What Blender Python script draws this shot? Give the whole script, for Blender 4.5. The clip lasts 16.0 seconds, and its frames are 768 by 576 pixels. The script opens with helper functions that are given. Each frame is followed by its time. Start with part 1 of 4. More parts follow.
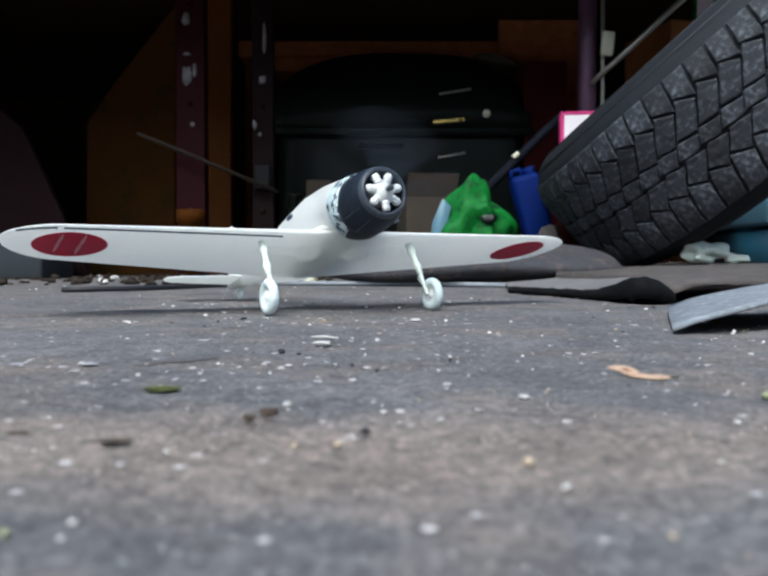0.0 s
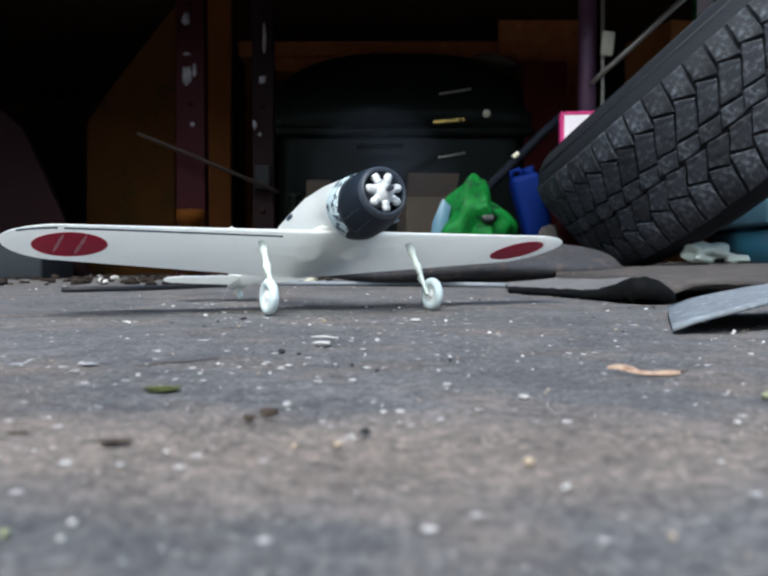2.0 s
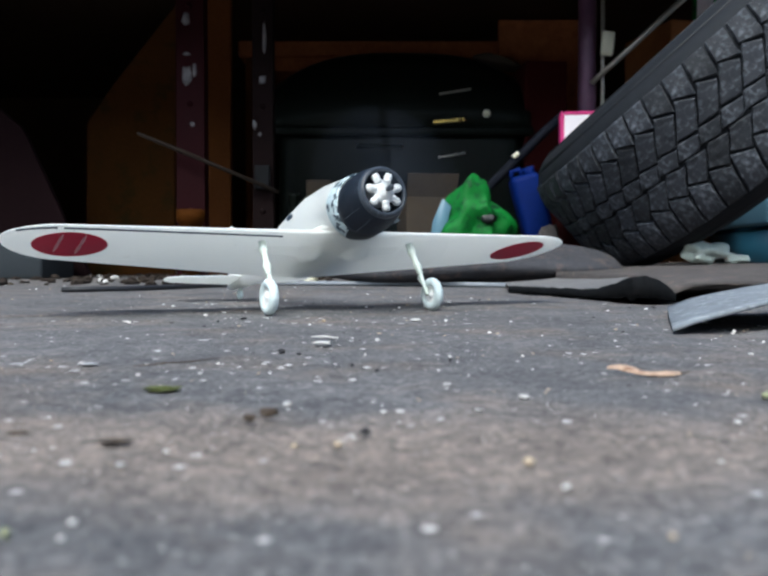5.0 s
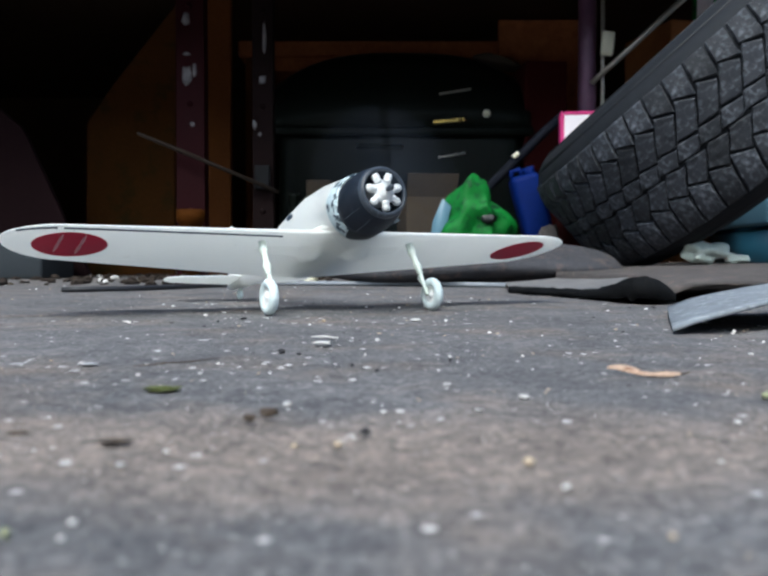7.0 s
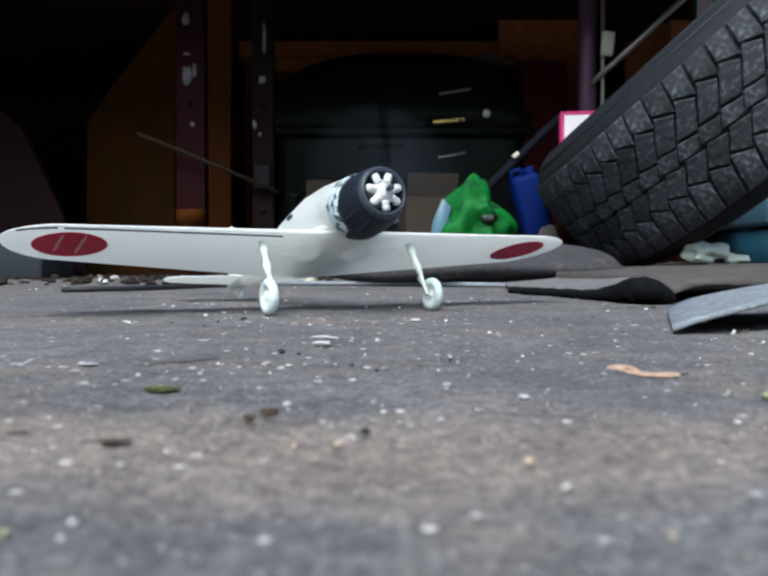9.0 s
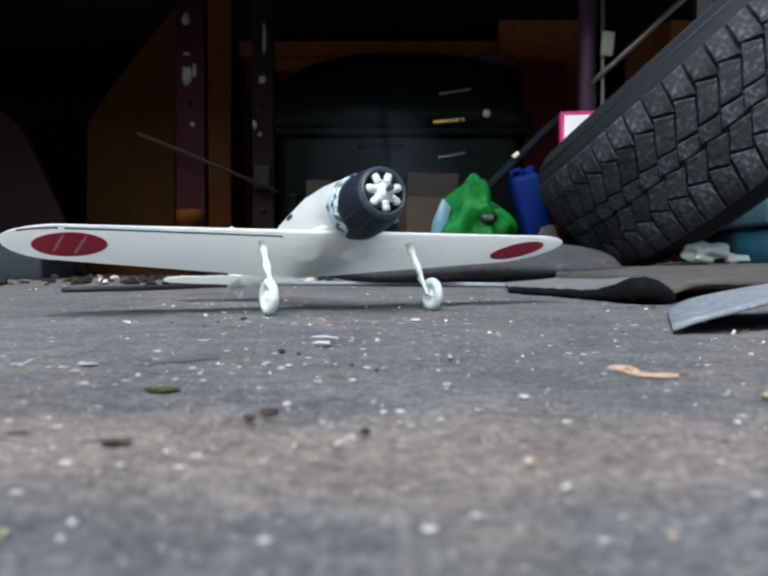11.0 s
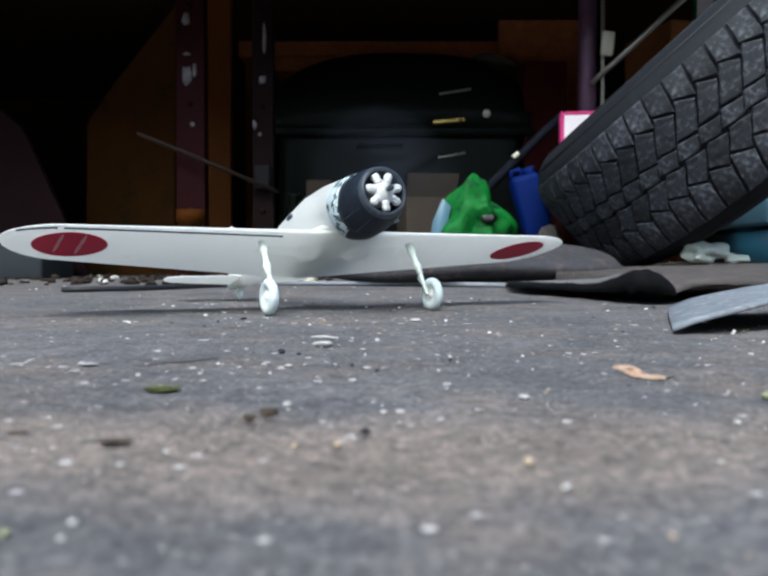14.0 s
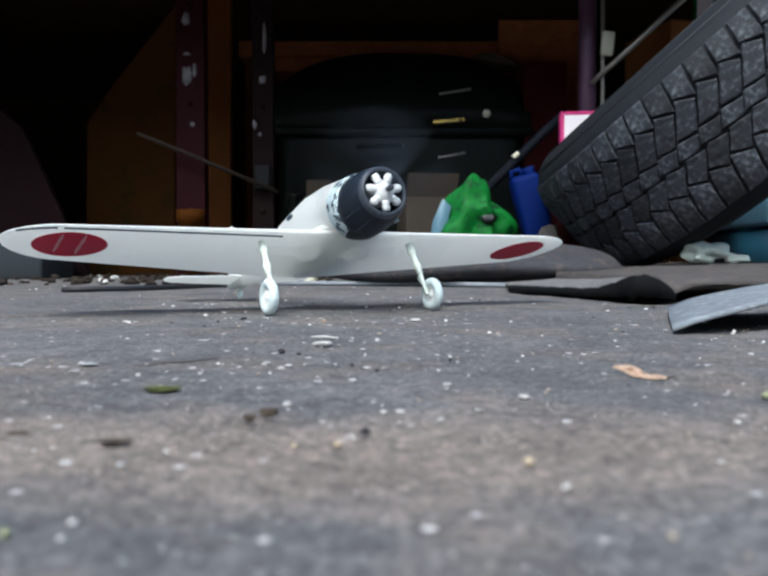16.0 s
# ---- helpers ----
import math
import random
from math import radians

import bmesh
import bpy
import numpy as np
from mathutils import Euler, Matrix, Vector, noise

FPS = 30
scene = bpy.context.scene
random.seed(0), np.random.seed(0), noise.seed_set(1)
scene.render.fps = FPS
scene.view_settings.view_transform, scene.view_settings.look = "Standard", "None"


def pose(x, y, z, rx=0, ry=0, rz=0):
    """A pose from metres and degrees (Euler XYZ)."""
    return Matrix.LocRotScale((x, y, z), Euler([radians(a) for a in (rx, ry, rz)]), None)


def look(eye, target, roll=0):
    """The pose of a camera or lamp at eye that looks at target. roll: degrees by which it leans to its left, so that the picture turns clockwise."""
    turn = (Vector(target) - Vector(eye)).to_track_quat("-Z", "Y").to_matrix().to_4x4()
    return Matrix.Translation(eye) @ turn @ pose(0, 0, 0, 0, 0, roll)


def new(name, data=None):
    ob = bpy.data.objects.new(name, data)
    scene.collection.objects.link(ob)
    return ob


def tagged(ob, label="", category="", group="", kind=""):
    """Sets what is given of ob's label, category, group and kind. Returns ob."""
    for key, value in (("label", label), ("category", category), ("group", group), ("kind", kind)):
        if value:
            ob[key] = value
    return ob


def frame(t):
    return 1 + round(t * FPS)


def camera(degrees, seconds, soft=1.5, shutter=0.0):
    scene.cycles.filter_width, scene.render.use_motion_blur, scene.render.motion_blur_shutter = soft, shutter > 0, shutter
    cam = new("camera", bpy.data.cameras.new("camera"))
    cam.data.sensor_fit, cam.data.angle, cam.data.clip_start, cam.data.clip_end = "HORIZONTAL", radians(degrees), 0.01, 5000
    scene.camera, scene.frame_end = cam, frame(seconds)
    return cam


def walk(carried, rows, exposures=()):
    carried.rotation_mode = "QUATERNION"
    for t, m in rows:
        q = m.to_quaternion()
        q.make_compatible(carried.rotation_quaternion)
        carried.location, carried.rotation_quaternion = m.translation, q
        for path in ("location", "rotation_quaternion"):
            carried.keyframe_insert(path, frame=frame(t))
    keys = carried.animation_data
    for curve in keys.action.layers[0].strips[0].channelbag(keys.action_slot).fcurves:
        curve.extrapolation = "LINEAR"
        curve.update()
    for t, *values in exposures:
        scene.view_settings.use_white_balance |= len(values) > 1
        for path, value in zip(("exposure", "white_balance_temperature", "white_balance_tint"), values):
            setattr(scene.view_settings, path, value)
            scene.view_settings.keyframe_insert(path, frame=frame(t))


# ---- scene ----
cam = camera(49.7, 16.0, soft=2.5, shutter=1.3)
cam.data.dof.use_dof = True
cam.data.dof.focus_distance = 0.47
cam.data.dof.aperture_fstop = 26.0
EYE = pose(0, 0, 0.0294, 90 - 1.71, 0, 0)
walk(cam, [(0.0, EYE), (16.0, EYE)], exposures=[(0.0, 0.76, 5950, 1), (16.0, 0.76, 5950, 1)])

# ---- light: an overcast sky over an open yard ----
world = bpy.data.worlds.new("overcast_sky")
scene.world = world
world.use_nodes = True
wn = world.node_tree
sky = wn.nodes.new("ShaderNodeTexSky")
sky.sky_type = "NISHITA"
sky.sun_disc = False
sky.sun_elevation = radians(52)
sky.sun_rotation = radians(197.2)
sky.air_density, sky.dust_density = 1.0, 4.0
wn.links.new(sky.outputs[0], wn.nodes["Background"].inputs[0])
wn.nodes["Background"].inputs[1].default_value = 0.15
sun = new("sun", bpy.data.lights.new("sun", "SUN"))
sun.data.energy, sun.data.angle, sun.data.color = 1.5, radians(36), (1.0, 0.98, 0.96)
sun.matrix_world = look((-1.1, -3.55, 4.78), (0, 0, 0))


# ---- materials ----
def mat(name, base, rough=0.6, metal=0.0, vary=0.25, scale=40.0, fine=400.0, bump=0.15, depth=0.001, spec=0.5,
        second=None, patch=0.5, soft_patch=0.12, coat=0.0, each=0.0):
    """A worn surface: base colour with grain and stains at two scales, a second colour in patches, roughness and bump from the grain."""
    m = bpy.data.materials.new(name)
    m.use_nodes = True
    nt, nd = m.node_tree, m.node_tree.nodes
    b = nd["Principled BSDF"]
    co = nd.new("ShaderNodeTexCoord").outputs["Object"]

    def noise_at(s, detail, rough_=0.6):
        n = nd.new("ShaderNodeTexNoise")
        n.inputs["Scale"].default_value, n.inputs["Detail"].default_value, n.inputs["Roughness"].default_value = s, detail, rough_
        nt.links.new(co, n.inputs["Vector"])
        return n.outputs[0]

    big, small = noise_at(scale, 4), noise_at(fine, 6, 0.7)
    ramp = nd.new("ShaderNodeValToRGB")
    lo, hi = [c * (1 - vary) for c in base], [min(1, c * (1 + vary)) for c in base]
    ramp.color_ramp.elements[0].position, ramp.color_ramp.elements[1].position = 0.3, 0.7
    ramp.color_ramp.elements[0].color, ramp.color_ramp.elements[1].color = (*lo, 1), (*hi, 1)
    mixv = nd.new("ShaderNodeMath")
    mixv.operation = "MULTIPLY_ADD"
    mixv.inputs[1].default_value = 0.5
    half = nd.new("ShaderNodeMath")
    half.operation = "MULTIPLY"
    half.inputs[1].default_value = 0.5
    nt.links.new(small, half.inputs[0])
    nt.links.new(big, mixv.inputs[0])
    nt.links.new(half.outputs[0], mixv.inputs[2])
    nt.links.new(mixv.outputs[0], ramp.inputs[0])
    colour = ramp.outputs[0]
    if second:
        pr = nd.new("ShaderNodeValToRGB")
        pr.color_ramp.elements[0].position, pr.color_ramp.elements[1].position = patch, patch + soft_patch
        nt.links.new(noise_at(scale * 2.3, 6, 0.65), pr.inputs[0])
        mx = nd.new("ShaderNodeMix")
        mx.data_type = "RGBA"
        nt.links.new(pr.outputs[0], mx.inputs["Factor"])
        nt.links.new(colour, mx.inputs["A"])
        mx.inputs["B"].default_value = (*second, 1)
        colour = mx.outputs["Result"]
    if each:
        oi = nd.new("ShaderNodeObjectInfo")
        hs = nd.new("ShaderNodeHueSaturation")
        mr = nd.new("ShaderNodeMapRange")
        mr.inputs["To Min"].default_value, mr.inputs["To Max"].default_value = 1 - each, 1 + each
        nt.links.new(oi.outputs["Random"], mr.inputs[0])
        nt.links.new(mr.outputs[0], hs.inputs["Value"])
        nt.links.new(colour, hs.inputs["Color"])
        colour = hs.outputs[0]
    nt.links.new(colour, b.inputs["Base Color"])
    rr = nd.new("ShaderNodeMapRange")
    rr.inputs["To Min"].default_value, rr.inputs["To Max"].default_value = max(0, rough - 0.12), min(1, rough + 0.12)
    nt.links.new(big, rr.inputs[0])
    nt.links.new(rr.outputs[0], b.inputs["Roughness"])
    b.inputs["Metallic"].default_value = metal
    b.inputs["Specular IOR Level"].default_value = spec
    b.inputs["Coat Weight"].default_value = coat
    bp = nd.new("ShaderNodeBump")
    bp.inputs["Strength"].default_value, bp.inputs["Distance"].default_value = bump, depth
    nt.links.new(small, bp.inputs["Height"])
    nt.links.new(bp.outputs[0], b.inputs["Normal"])
    return m


def asphalt():
    """Old tarmac: grey binder, pale and dark grains, dusty tan patches."""
    m = bpy.data.materials.new("asphalt")
    m.use_nodes = True
    nt, nd = m.node_tree, m.node_tree.nodes
    b = nd["Principled BSDF"]
    co = nd.new("ShaderNodeTexCoord").outputs["Object"]

    def node(kind, **ins):
        n = nd.new(kind)
        for k, v in ins.items():
            n.inputs[k].default_value = v
        return n

    def noise_at(s, detail, r=0.6):
        n = node("ShaderNodeTexNoise", Scale=s, Detail=detail, Roughness=r)
        nt.links.new(co, n.inputs["Vector"])
        return n.outputs[0]

    def ramp(src, stops):
        r = nd.new("ShaderNodeValToRGB")
        el = r.color_ramp.elements
        while len(el) < len(stops):
            el.new(0.5)
        for e, (p, c) in zip(el, stops):
            e.position, e.color = p, (*c, 1)
        nt.links.new(src, r.inputs[0])
        return r.outputs[0]

    def mixed(fac, a, bb, kind="MIX"):
        x = nd.new("ShaderNodeMix")
        x.data_type, x.blend_type = "RGBA", kind
        for name, v in (("Factor", fac), ("A", a), ("B", bb)):
            if hasattr(v, "is_linked"):
                nt.links.new(v, x.inputs[name])
            elif isinstance(v, tuple):
                x.inputs[name].default_value = (*v, 1)
            else:
                x.inputs[name].default_value = v
        return x.outputs["Result"]

    base = ramp(noise_at(9, 8, 0.62), [(0.3, (0.080, 0.079, 0.082)), (0.7, (0.160, 0.156, 0.158))])
    dust = ramp(noise_at(16, 5, 0.6), [(0.5, (0, 0, 0)), (0.68, (1, 1, 1))])
    half = node("ShaderNodeMath")
    half.operation = "MULTIPLY"
    half.inputs[1].default_value = 0.65
    nt.links.new(dust, half.inputs[0])
    c = mixed(half.outputs[0], base, (0.2, 0.16, 0.13))
    # a patch of tan dust blown onto the tarmac
    mp = nd.new("ShaderNodeMapping")
    mp.inputs["Location"].default_value, mp.inputs["Scale"].default_value = (0, -0.132, 0), (0.22, 1, 1)
    nt.links.new(co, mp.inputs["Vector"])
    far = nd.new("ShaderNodeVectorMath")
    far.operation = "LENGTH"
    nt.links.new(mp.outputs[0], far.inputs[0])
    wave = node("ShaderNodeMath")
    wave.operation = "MULTIPLY_ADD"
    wave.inputs[1].default_value = 0.05
    nt.links.new(noise_at(22, 6, 0.7), wave.inputs[0])
    nt.links.new(far.outputs["Value"], wave.inputs[2])
    drift = ramp(wave.outputs[0], [(0.03, (0.75, 0.75, 0.75)), (0.046, (0.62, 0.62, 0.62)), (0.066, (0, 0, 0))])
    c = mixed(drift, c, (0.22, 0.18, 0.15))
    grain = ramp(noise_at(700, 3, 0.6), [(0.3, (0.35, 0.35, 0.36)), (0.5, (1, 1, 1)), (0.72, (1.75, 1.7, 1.66))])
    c = mixed(0.8, c, grain, "MULTIPLY")
    mid = ramp(noise_at(230, 5, 0.75), [(0.35, (0.52, 0.52, 0.54)), (0.52, (1, 1, 1)), (0.68, (1.6, 1.56, 1.52))])
    c = mixed(0.75, c, mid, "MULTIPLY")
    blot = ramp(noise_at(48, 6, 0.7), [(0.36, (0.66, 0.66, 0.68)), (0.52, (1, 1, 1)), (0.66, (1.35, 1.31, 1.28))])
    c = mixed(0.7, c, blot, "MULTIPLY")
    vo = node("ShaderNodeTexVoronoi", Scale=170.0, Randomness=1.0)
    nt.links.new(co, vo.inputs["Vector"])
    spot = ramp(vo.outputs["Distance"], [(0.10, (1, 1, 1)), (0.2, (0, 0, 0))])
    pick = nd.new("ShaderNodeSeparateColor")
    nt.links.new(vo.outputs["Color"], pick.inputs[0])
    few = ramp(pick.outputs[0], [(0.80, (0, 0, 0)), (0.84, (1, 1, 1))])
    both = node("ShaderNodeMath")
    both.operation = "MULTIPLY"
    nt.links.new(spot, both.inputs[0])
    nt.links.new(few, both.inputs[1])
    c = mixed(both.outputs[0], c, (0.62, 0.6, 0.58))
    vf = node("ShaderNodeTexVoronoi", Scale=430.0, Randomness=1.0)
    nt.links.new(co, vf.inputs["Vector"])
    dot = ramp(vf.outputs["Distance"], [(0.12, (1, 1, 1)), (0.26, (0, 0, 0))])
    pickf = nd.new("ShaderNodeSeparateColor")
    nt.links.new(vf.outputs["Color"], pickf.inputs[0])
    pale, dark = ramp(pickf.outputs[0], [(0.84, (0, 0, 0)), (0.88, (0.8, 0.8, 0.8))]), ramp(pickf.outputs[1], [(0.82, (0, 0, 0)), (0.86, (0.8, 0.8, 0.8))])
    for chosen, tone in ((pale, (0.45, 0.43, 0.41)), (dark, (0.03, 0.03, 0.032))):
        mul = node("ShaderNodeMath")
        mul.operation = "MULTIPLY"
        nt.links.new(dot, mul.inputs[0])
        nt.links.new(chosen, mul.inputs[1])
        c = mixed(mul.outputs[0], c, tone)
    nt.links.new(c, b.inputs["Base Color"])
    b.inputs["Roughness"].default_value = 0.82
    b.inputs["Specular IOR Level"].default_value = 0.35
    bp = node("ShaderNodeBump", Strength=0.5, Distance=0.0006)
    nt.links.new(noise_at(520, 6, 0.7), bp.inputs["Height"])
    nt.links.new(bp.outputs[0], b.inputs["Normal"])
    return m


def thin_shell(m, share):
    """Lets part of the light through, as thin white plastic does."""
    nt, nd = m.node_tree, m.node_tree.nodes
    b, out = nd["Principled BSDF"], nd["Material Output"]
    tr, mx = nd.new("ShaderNodeBsdfTranslucent"), nd.new("ShaderNodeMixShader")
    tr.inputs["Color"].default_value = (0.96, 0.97, 0.95, 1)
    mx.inputs[0].default_value = share
    nt.links.new(b.outputs[0], mx.inputs[1])
    nt.links.new(tr.outputs[0], mx.inputs[2])
    nt.links.new(mx.outputs[0], out.inputs["Surface"])
    return m


M_GROUND = asphalt()
M_WING = thin_shell(mat("glossy_white_plastic", (0.92, 0.93, 0.91), 0.32, 0, 0.03, 30, 300, 0.04, 0.0003, coat=0.15, second=(0.62, 0.61, 0.56), patch=0.64, soft_patch=0.2), 0.45)
M_RED = mat("red_roundel_paint", (0.5, 0.010, 0.055), 0.55, 0, 0.12, 60, 700, 0.05, 0.0002, spec=0.25, second=(0.42, 0.08, 0.09), patch=0.7)
M_COWL = mat("blue_black_cowl_paint", (0.006, 0.010, 0.018), 0.5, 0, 0.3, 120, 900, 0.08, 0.0003, spec=0.3, second=(0.08, 0.095, 0.12), patch=0.62)
M_LIP = mat("scuffed_slate_lip", (0.04, 0.05, 0.066), 0.42, 0, 0.3, 200, 1200, 0.1, 0.0003, second=(0.2, 0.23, 0.27), patch=0.6)
M_INTAKE = mat("black_intake_plastic", (0.006, 0.009, 0.008), 0.4, 0, 0.3, 120, 900, 0.08, 0.0003)
M_ENGINE = mat("pale_silver_paint", (0.88, 0.9, 0.9), 0.4, 0.0, 0.1, 200, 1500, 0.1, 0.0003)
M_GEAR = mat("pale_green_white_plastic", (0.72, 0.8, 0.73), 0.4, 0, 0.08, 150, 900, 0.06, 0.0003)
M_TYRE_TOY = mat("pale_blue_white_plastic", (0.66, 0.76, 0.77), 0.5, 0, 0.08, 150, 900, 0.08, 0.0003)
M_SEAM = mat("dark_blue_seam", (0.04, 0.06, 0.09), 0.5, 0, 0.2, 200, 900, 0.05, 0.0002)
M_FLAPS = mat("chipped_blue_white_paint", (0.55, 0.65, 0.68), 0.5, 0, 0.15, 90, 1500, 0.1, 0.0002, second=(0.03, 0.05, 0.07), patch=0.5, soft_patch=0.06)
M_PROP = mat("smoky_grey_propeller_paint", (0.04, 0.052, 0.075), 0.6, 0.0, 0.1, 100, 900, 0.05, 0.0002, spec=0.1)
M_RUBBER = mat("worn_tyre_rubber", (0.025, 0.028, 0.035), 0.62, 0, 0.45, 55, 600, 0.6, 0.0016, spec=0.3, second=(0.125, 0.136, 0.158), patch=0.5, soft_patch=0.22, each=0.4)
M_RUBBER_BASE = mat("grooved_tyre_rubber", (0.013, 0.015, 0.019), 0.7, 0, 0.35, 30, 500, 0.4, 0.001, spec=0.22)
M_SIDEWALL = mat("sidewall_rubber", (0.014, 0.016, 0.02), 0.65, 0, 0.35, 40, 500, 0.4, 0.001, spec=0.35)
M_SCRATCH = mat("pale_pink_scratch", (0.6, 0.28, 0.32), 0.6, 0, 0.2, 200, 900, 0.1, 0.0002)
# brown plaster taken near black, so the colour carries the shed's gloom
M_SHED = mat("gloom_dark_plaster", (0.036, 0.02, 0.012), 0.9, 0, 0.3, 4, 60, 0.4, 0.004, spec=0.08)
# brown for the unseen wall that is added to block low sky
M_YARD = mat("added_brown_wall", (0.2, 0.16, 0.13), 0.9, 0, 0.3, 3, 50, 0.4, 0.004)


# ---- mesh helpers ----
def mesh_of(name, bm, material, smooth=True):
    me = bpy.data.meshes.new(name)
    bmesh.ops.recalc_face_normals(bm, faces=bm.faces)
    bm.to_mesh(me)
    bm.free()
    me.materials.append(material)
    if smooth:
        for p in me.polygons:
            p.use_smooth = True
    return me


def thing(name, m, label, category, group="", kind=""):
    """An empty at the base of a thing that has parts."""
    ob = new(name)
    ob.empty_display_size = 0.02
    ob.matrix_basis = m
    return tagged(ob, label, category, group, kind)


def solo(name, bm, material, label, category, m=None, group="", kind="", smooth=True):
    """A thing of one mesh."""
    ob = new(name, mesh_of(name, bm, material, smooth))
    if m is not None:
        ob.matrix_basis = m
    return tagged(ob, label, category, group, kind)


def part(name, bm, material, parent, label="", m=None, smooth=True):
    ob = new(name, mesh_of(name, bm, material, smooth))
    ob.parent = parent
    if m is not None:
        ob.matrix_basis = m
    return tagged(ob, label)


def b_box(sx, sy, sz, bevel=0.0, seg=2, at=(0, 0, 0), bm=None):
    """A box with rounded edges, its base centre at `at`."""
    out = bm or bmesh.new()
    r = bmesh.ops.create_cube(out, size=1.0, matrix=Matrix.Translation((at[0], at[1], at[2] + sz / 2)) @ Matrix.Diagonal((sx, sy, sz, 1)))
    if bevel:
        es = list({e for v in r["verts"] for e in v.link_edges})
        bmesh.ops.bevel(out, geom=es, offset=bevel, segments=seg, affect="EDGES", profile=0.5)
    return out


def b_tube(points, radii, sides=12, bm=None, caps=True):
    """A tube through points, with a radius at each."""
    out = bm or bmesh.new()
    pts = [Vector(p) for p in points]
    rings = []
    ref = None
    for i, p in enumerate(pts):
        d = (pts[min(i + 1, len(pts) - 1)] - pts[max(i - 1, 0)]).normalized()
        if ref is None:
            ref = Vector((0, 0, 1)) if abs(d.z) < 0.9 else Vector((1, 0, 0))
        u = (ref - d * ref.dot(d)).normalized()
        ref = u
        w = d.cross(u)
        r = radii[i] if hasattr(radii, "__len__") else radii
        rings.append([out.verts.new(p + (u * math.cos(a) + w * math.sin(a)) * r) for a in (2 * math.pi * k / sides for k in range(sides))])
    for a, b in zip(rings, rings[1:]):
        for k in range(sides):
            out.faces.new((a[k], a[(k + 1) % sides], b[(k + 1) % sides], b[k]))
    if caps:
        out.faces.new(rings[0][::-1])
        out.faces.new(rings[-1])
    return out


def b_loft(sections, bm=None, closed=True, caps=True):
    """Skins a row of closed outlines with equal numbers of points."""
    out = bm or bmesh.new()
    rings = [[out.verts.new(p) for p in s] for s in sections]
    n = len(rings[0])
    for a, b in zip(rings, rings[1:]):
        for k in range(n if closed else n - 1):
            out.faces.new((a[k], a[(k + 1) % n], b[(k + 1) % n], b[k]))
    if caps:
        out.faces.new(rings[0][::-1])
        out.faces.new(rings[-1])
    return out


def b_turn(profile, sides=40, axis="X", bm=None):
    """Turns a profile of (along, radius) about an axis."""
    out = bm or bmesh.new()
    rings = []
    for x, r in profile:
        ring = []
        for k in range(sides):
            a = 2 * math.pi * k / sides
            c, s = r * math.cos(a), r * math.sin(a)
            ring.append(out.verts.new({"X": (x, c, s), "Y": (c, x, s), "Z": (c, s, x)}[axis]))
        rings.append(ring)
    for a, b in zip(rings, rings[1:]):
        for k in range(sides):
            out.faces.new((a[k], a[(k + 1) % sides], b[(k + 1) % sides], b[k]))
    return out


def b_board(outline, thick, bevel=0.0):
    """A board from an outline in x and z, its thickness along y."""
    bm = bmesh.new()
    f = bm.faces.new([bm.verts.new((x, 0, z)) for x, z in outline])
    r = bmesh.ops.extrude_face_region(bm, geom=[f])
    bmesh.ops.translate(bm, verts=[v for v in r["geom"] if isinstance(v, bmesh.types.BMVert)], vec=(0, thick, 0))
    if bevel:
        bmesh.ops.bevel(bm, geom=list(bm.edges), offset=bevel, segments=1, affect="EDGES")
    return bm


def b_lump(size, seed, rough=0.25, level=2, freq=1.6):
    """An uneven lump, its base at z = 0."""
    bm = bmesh.new()
    bmesh.ops.create_icosphere(bm, subdivisions=level, radius=1.0)
    for v in bm.verts:
        k = 1 + rough * noise.noise(v.co * freq + Vector((seed * 7.1, seed * 3.3, 1.7)))
        v.co = Vector((v.co.x * size[0] * k, v.co.y * size[1] * k, v.co.z * size[2] * k))
    low = min(v.co.z for v in bm.verts)
    for v in bm.verts:
        v.co.z -= low
    return bm


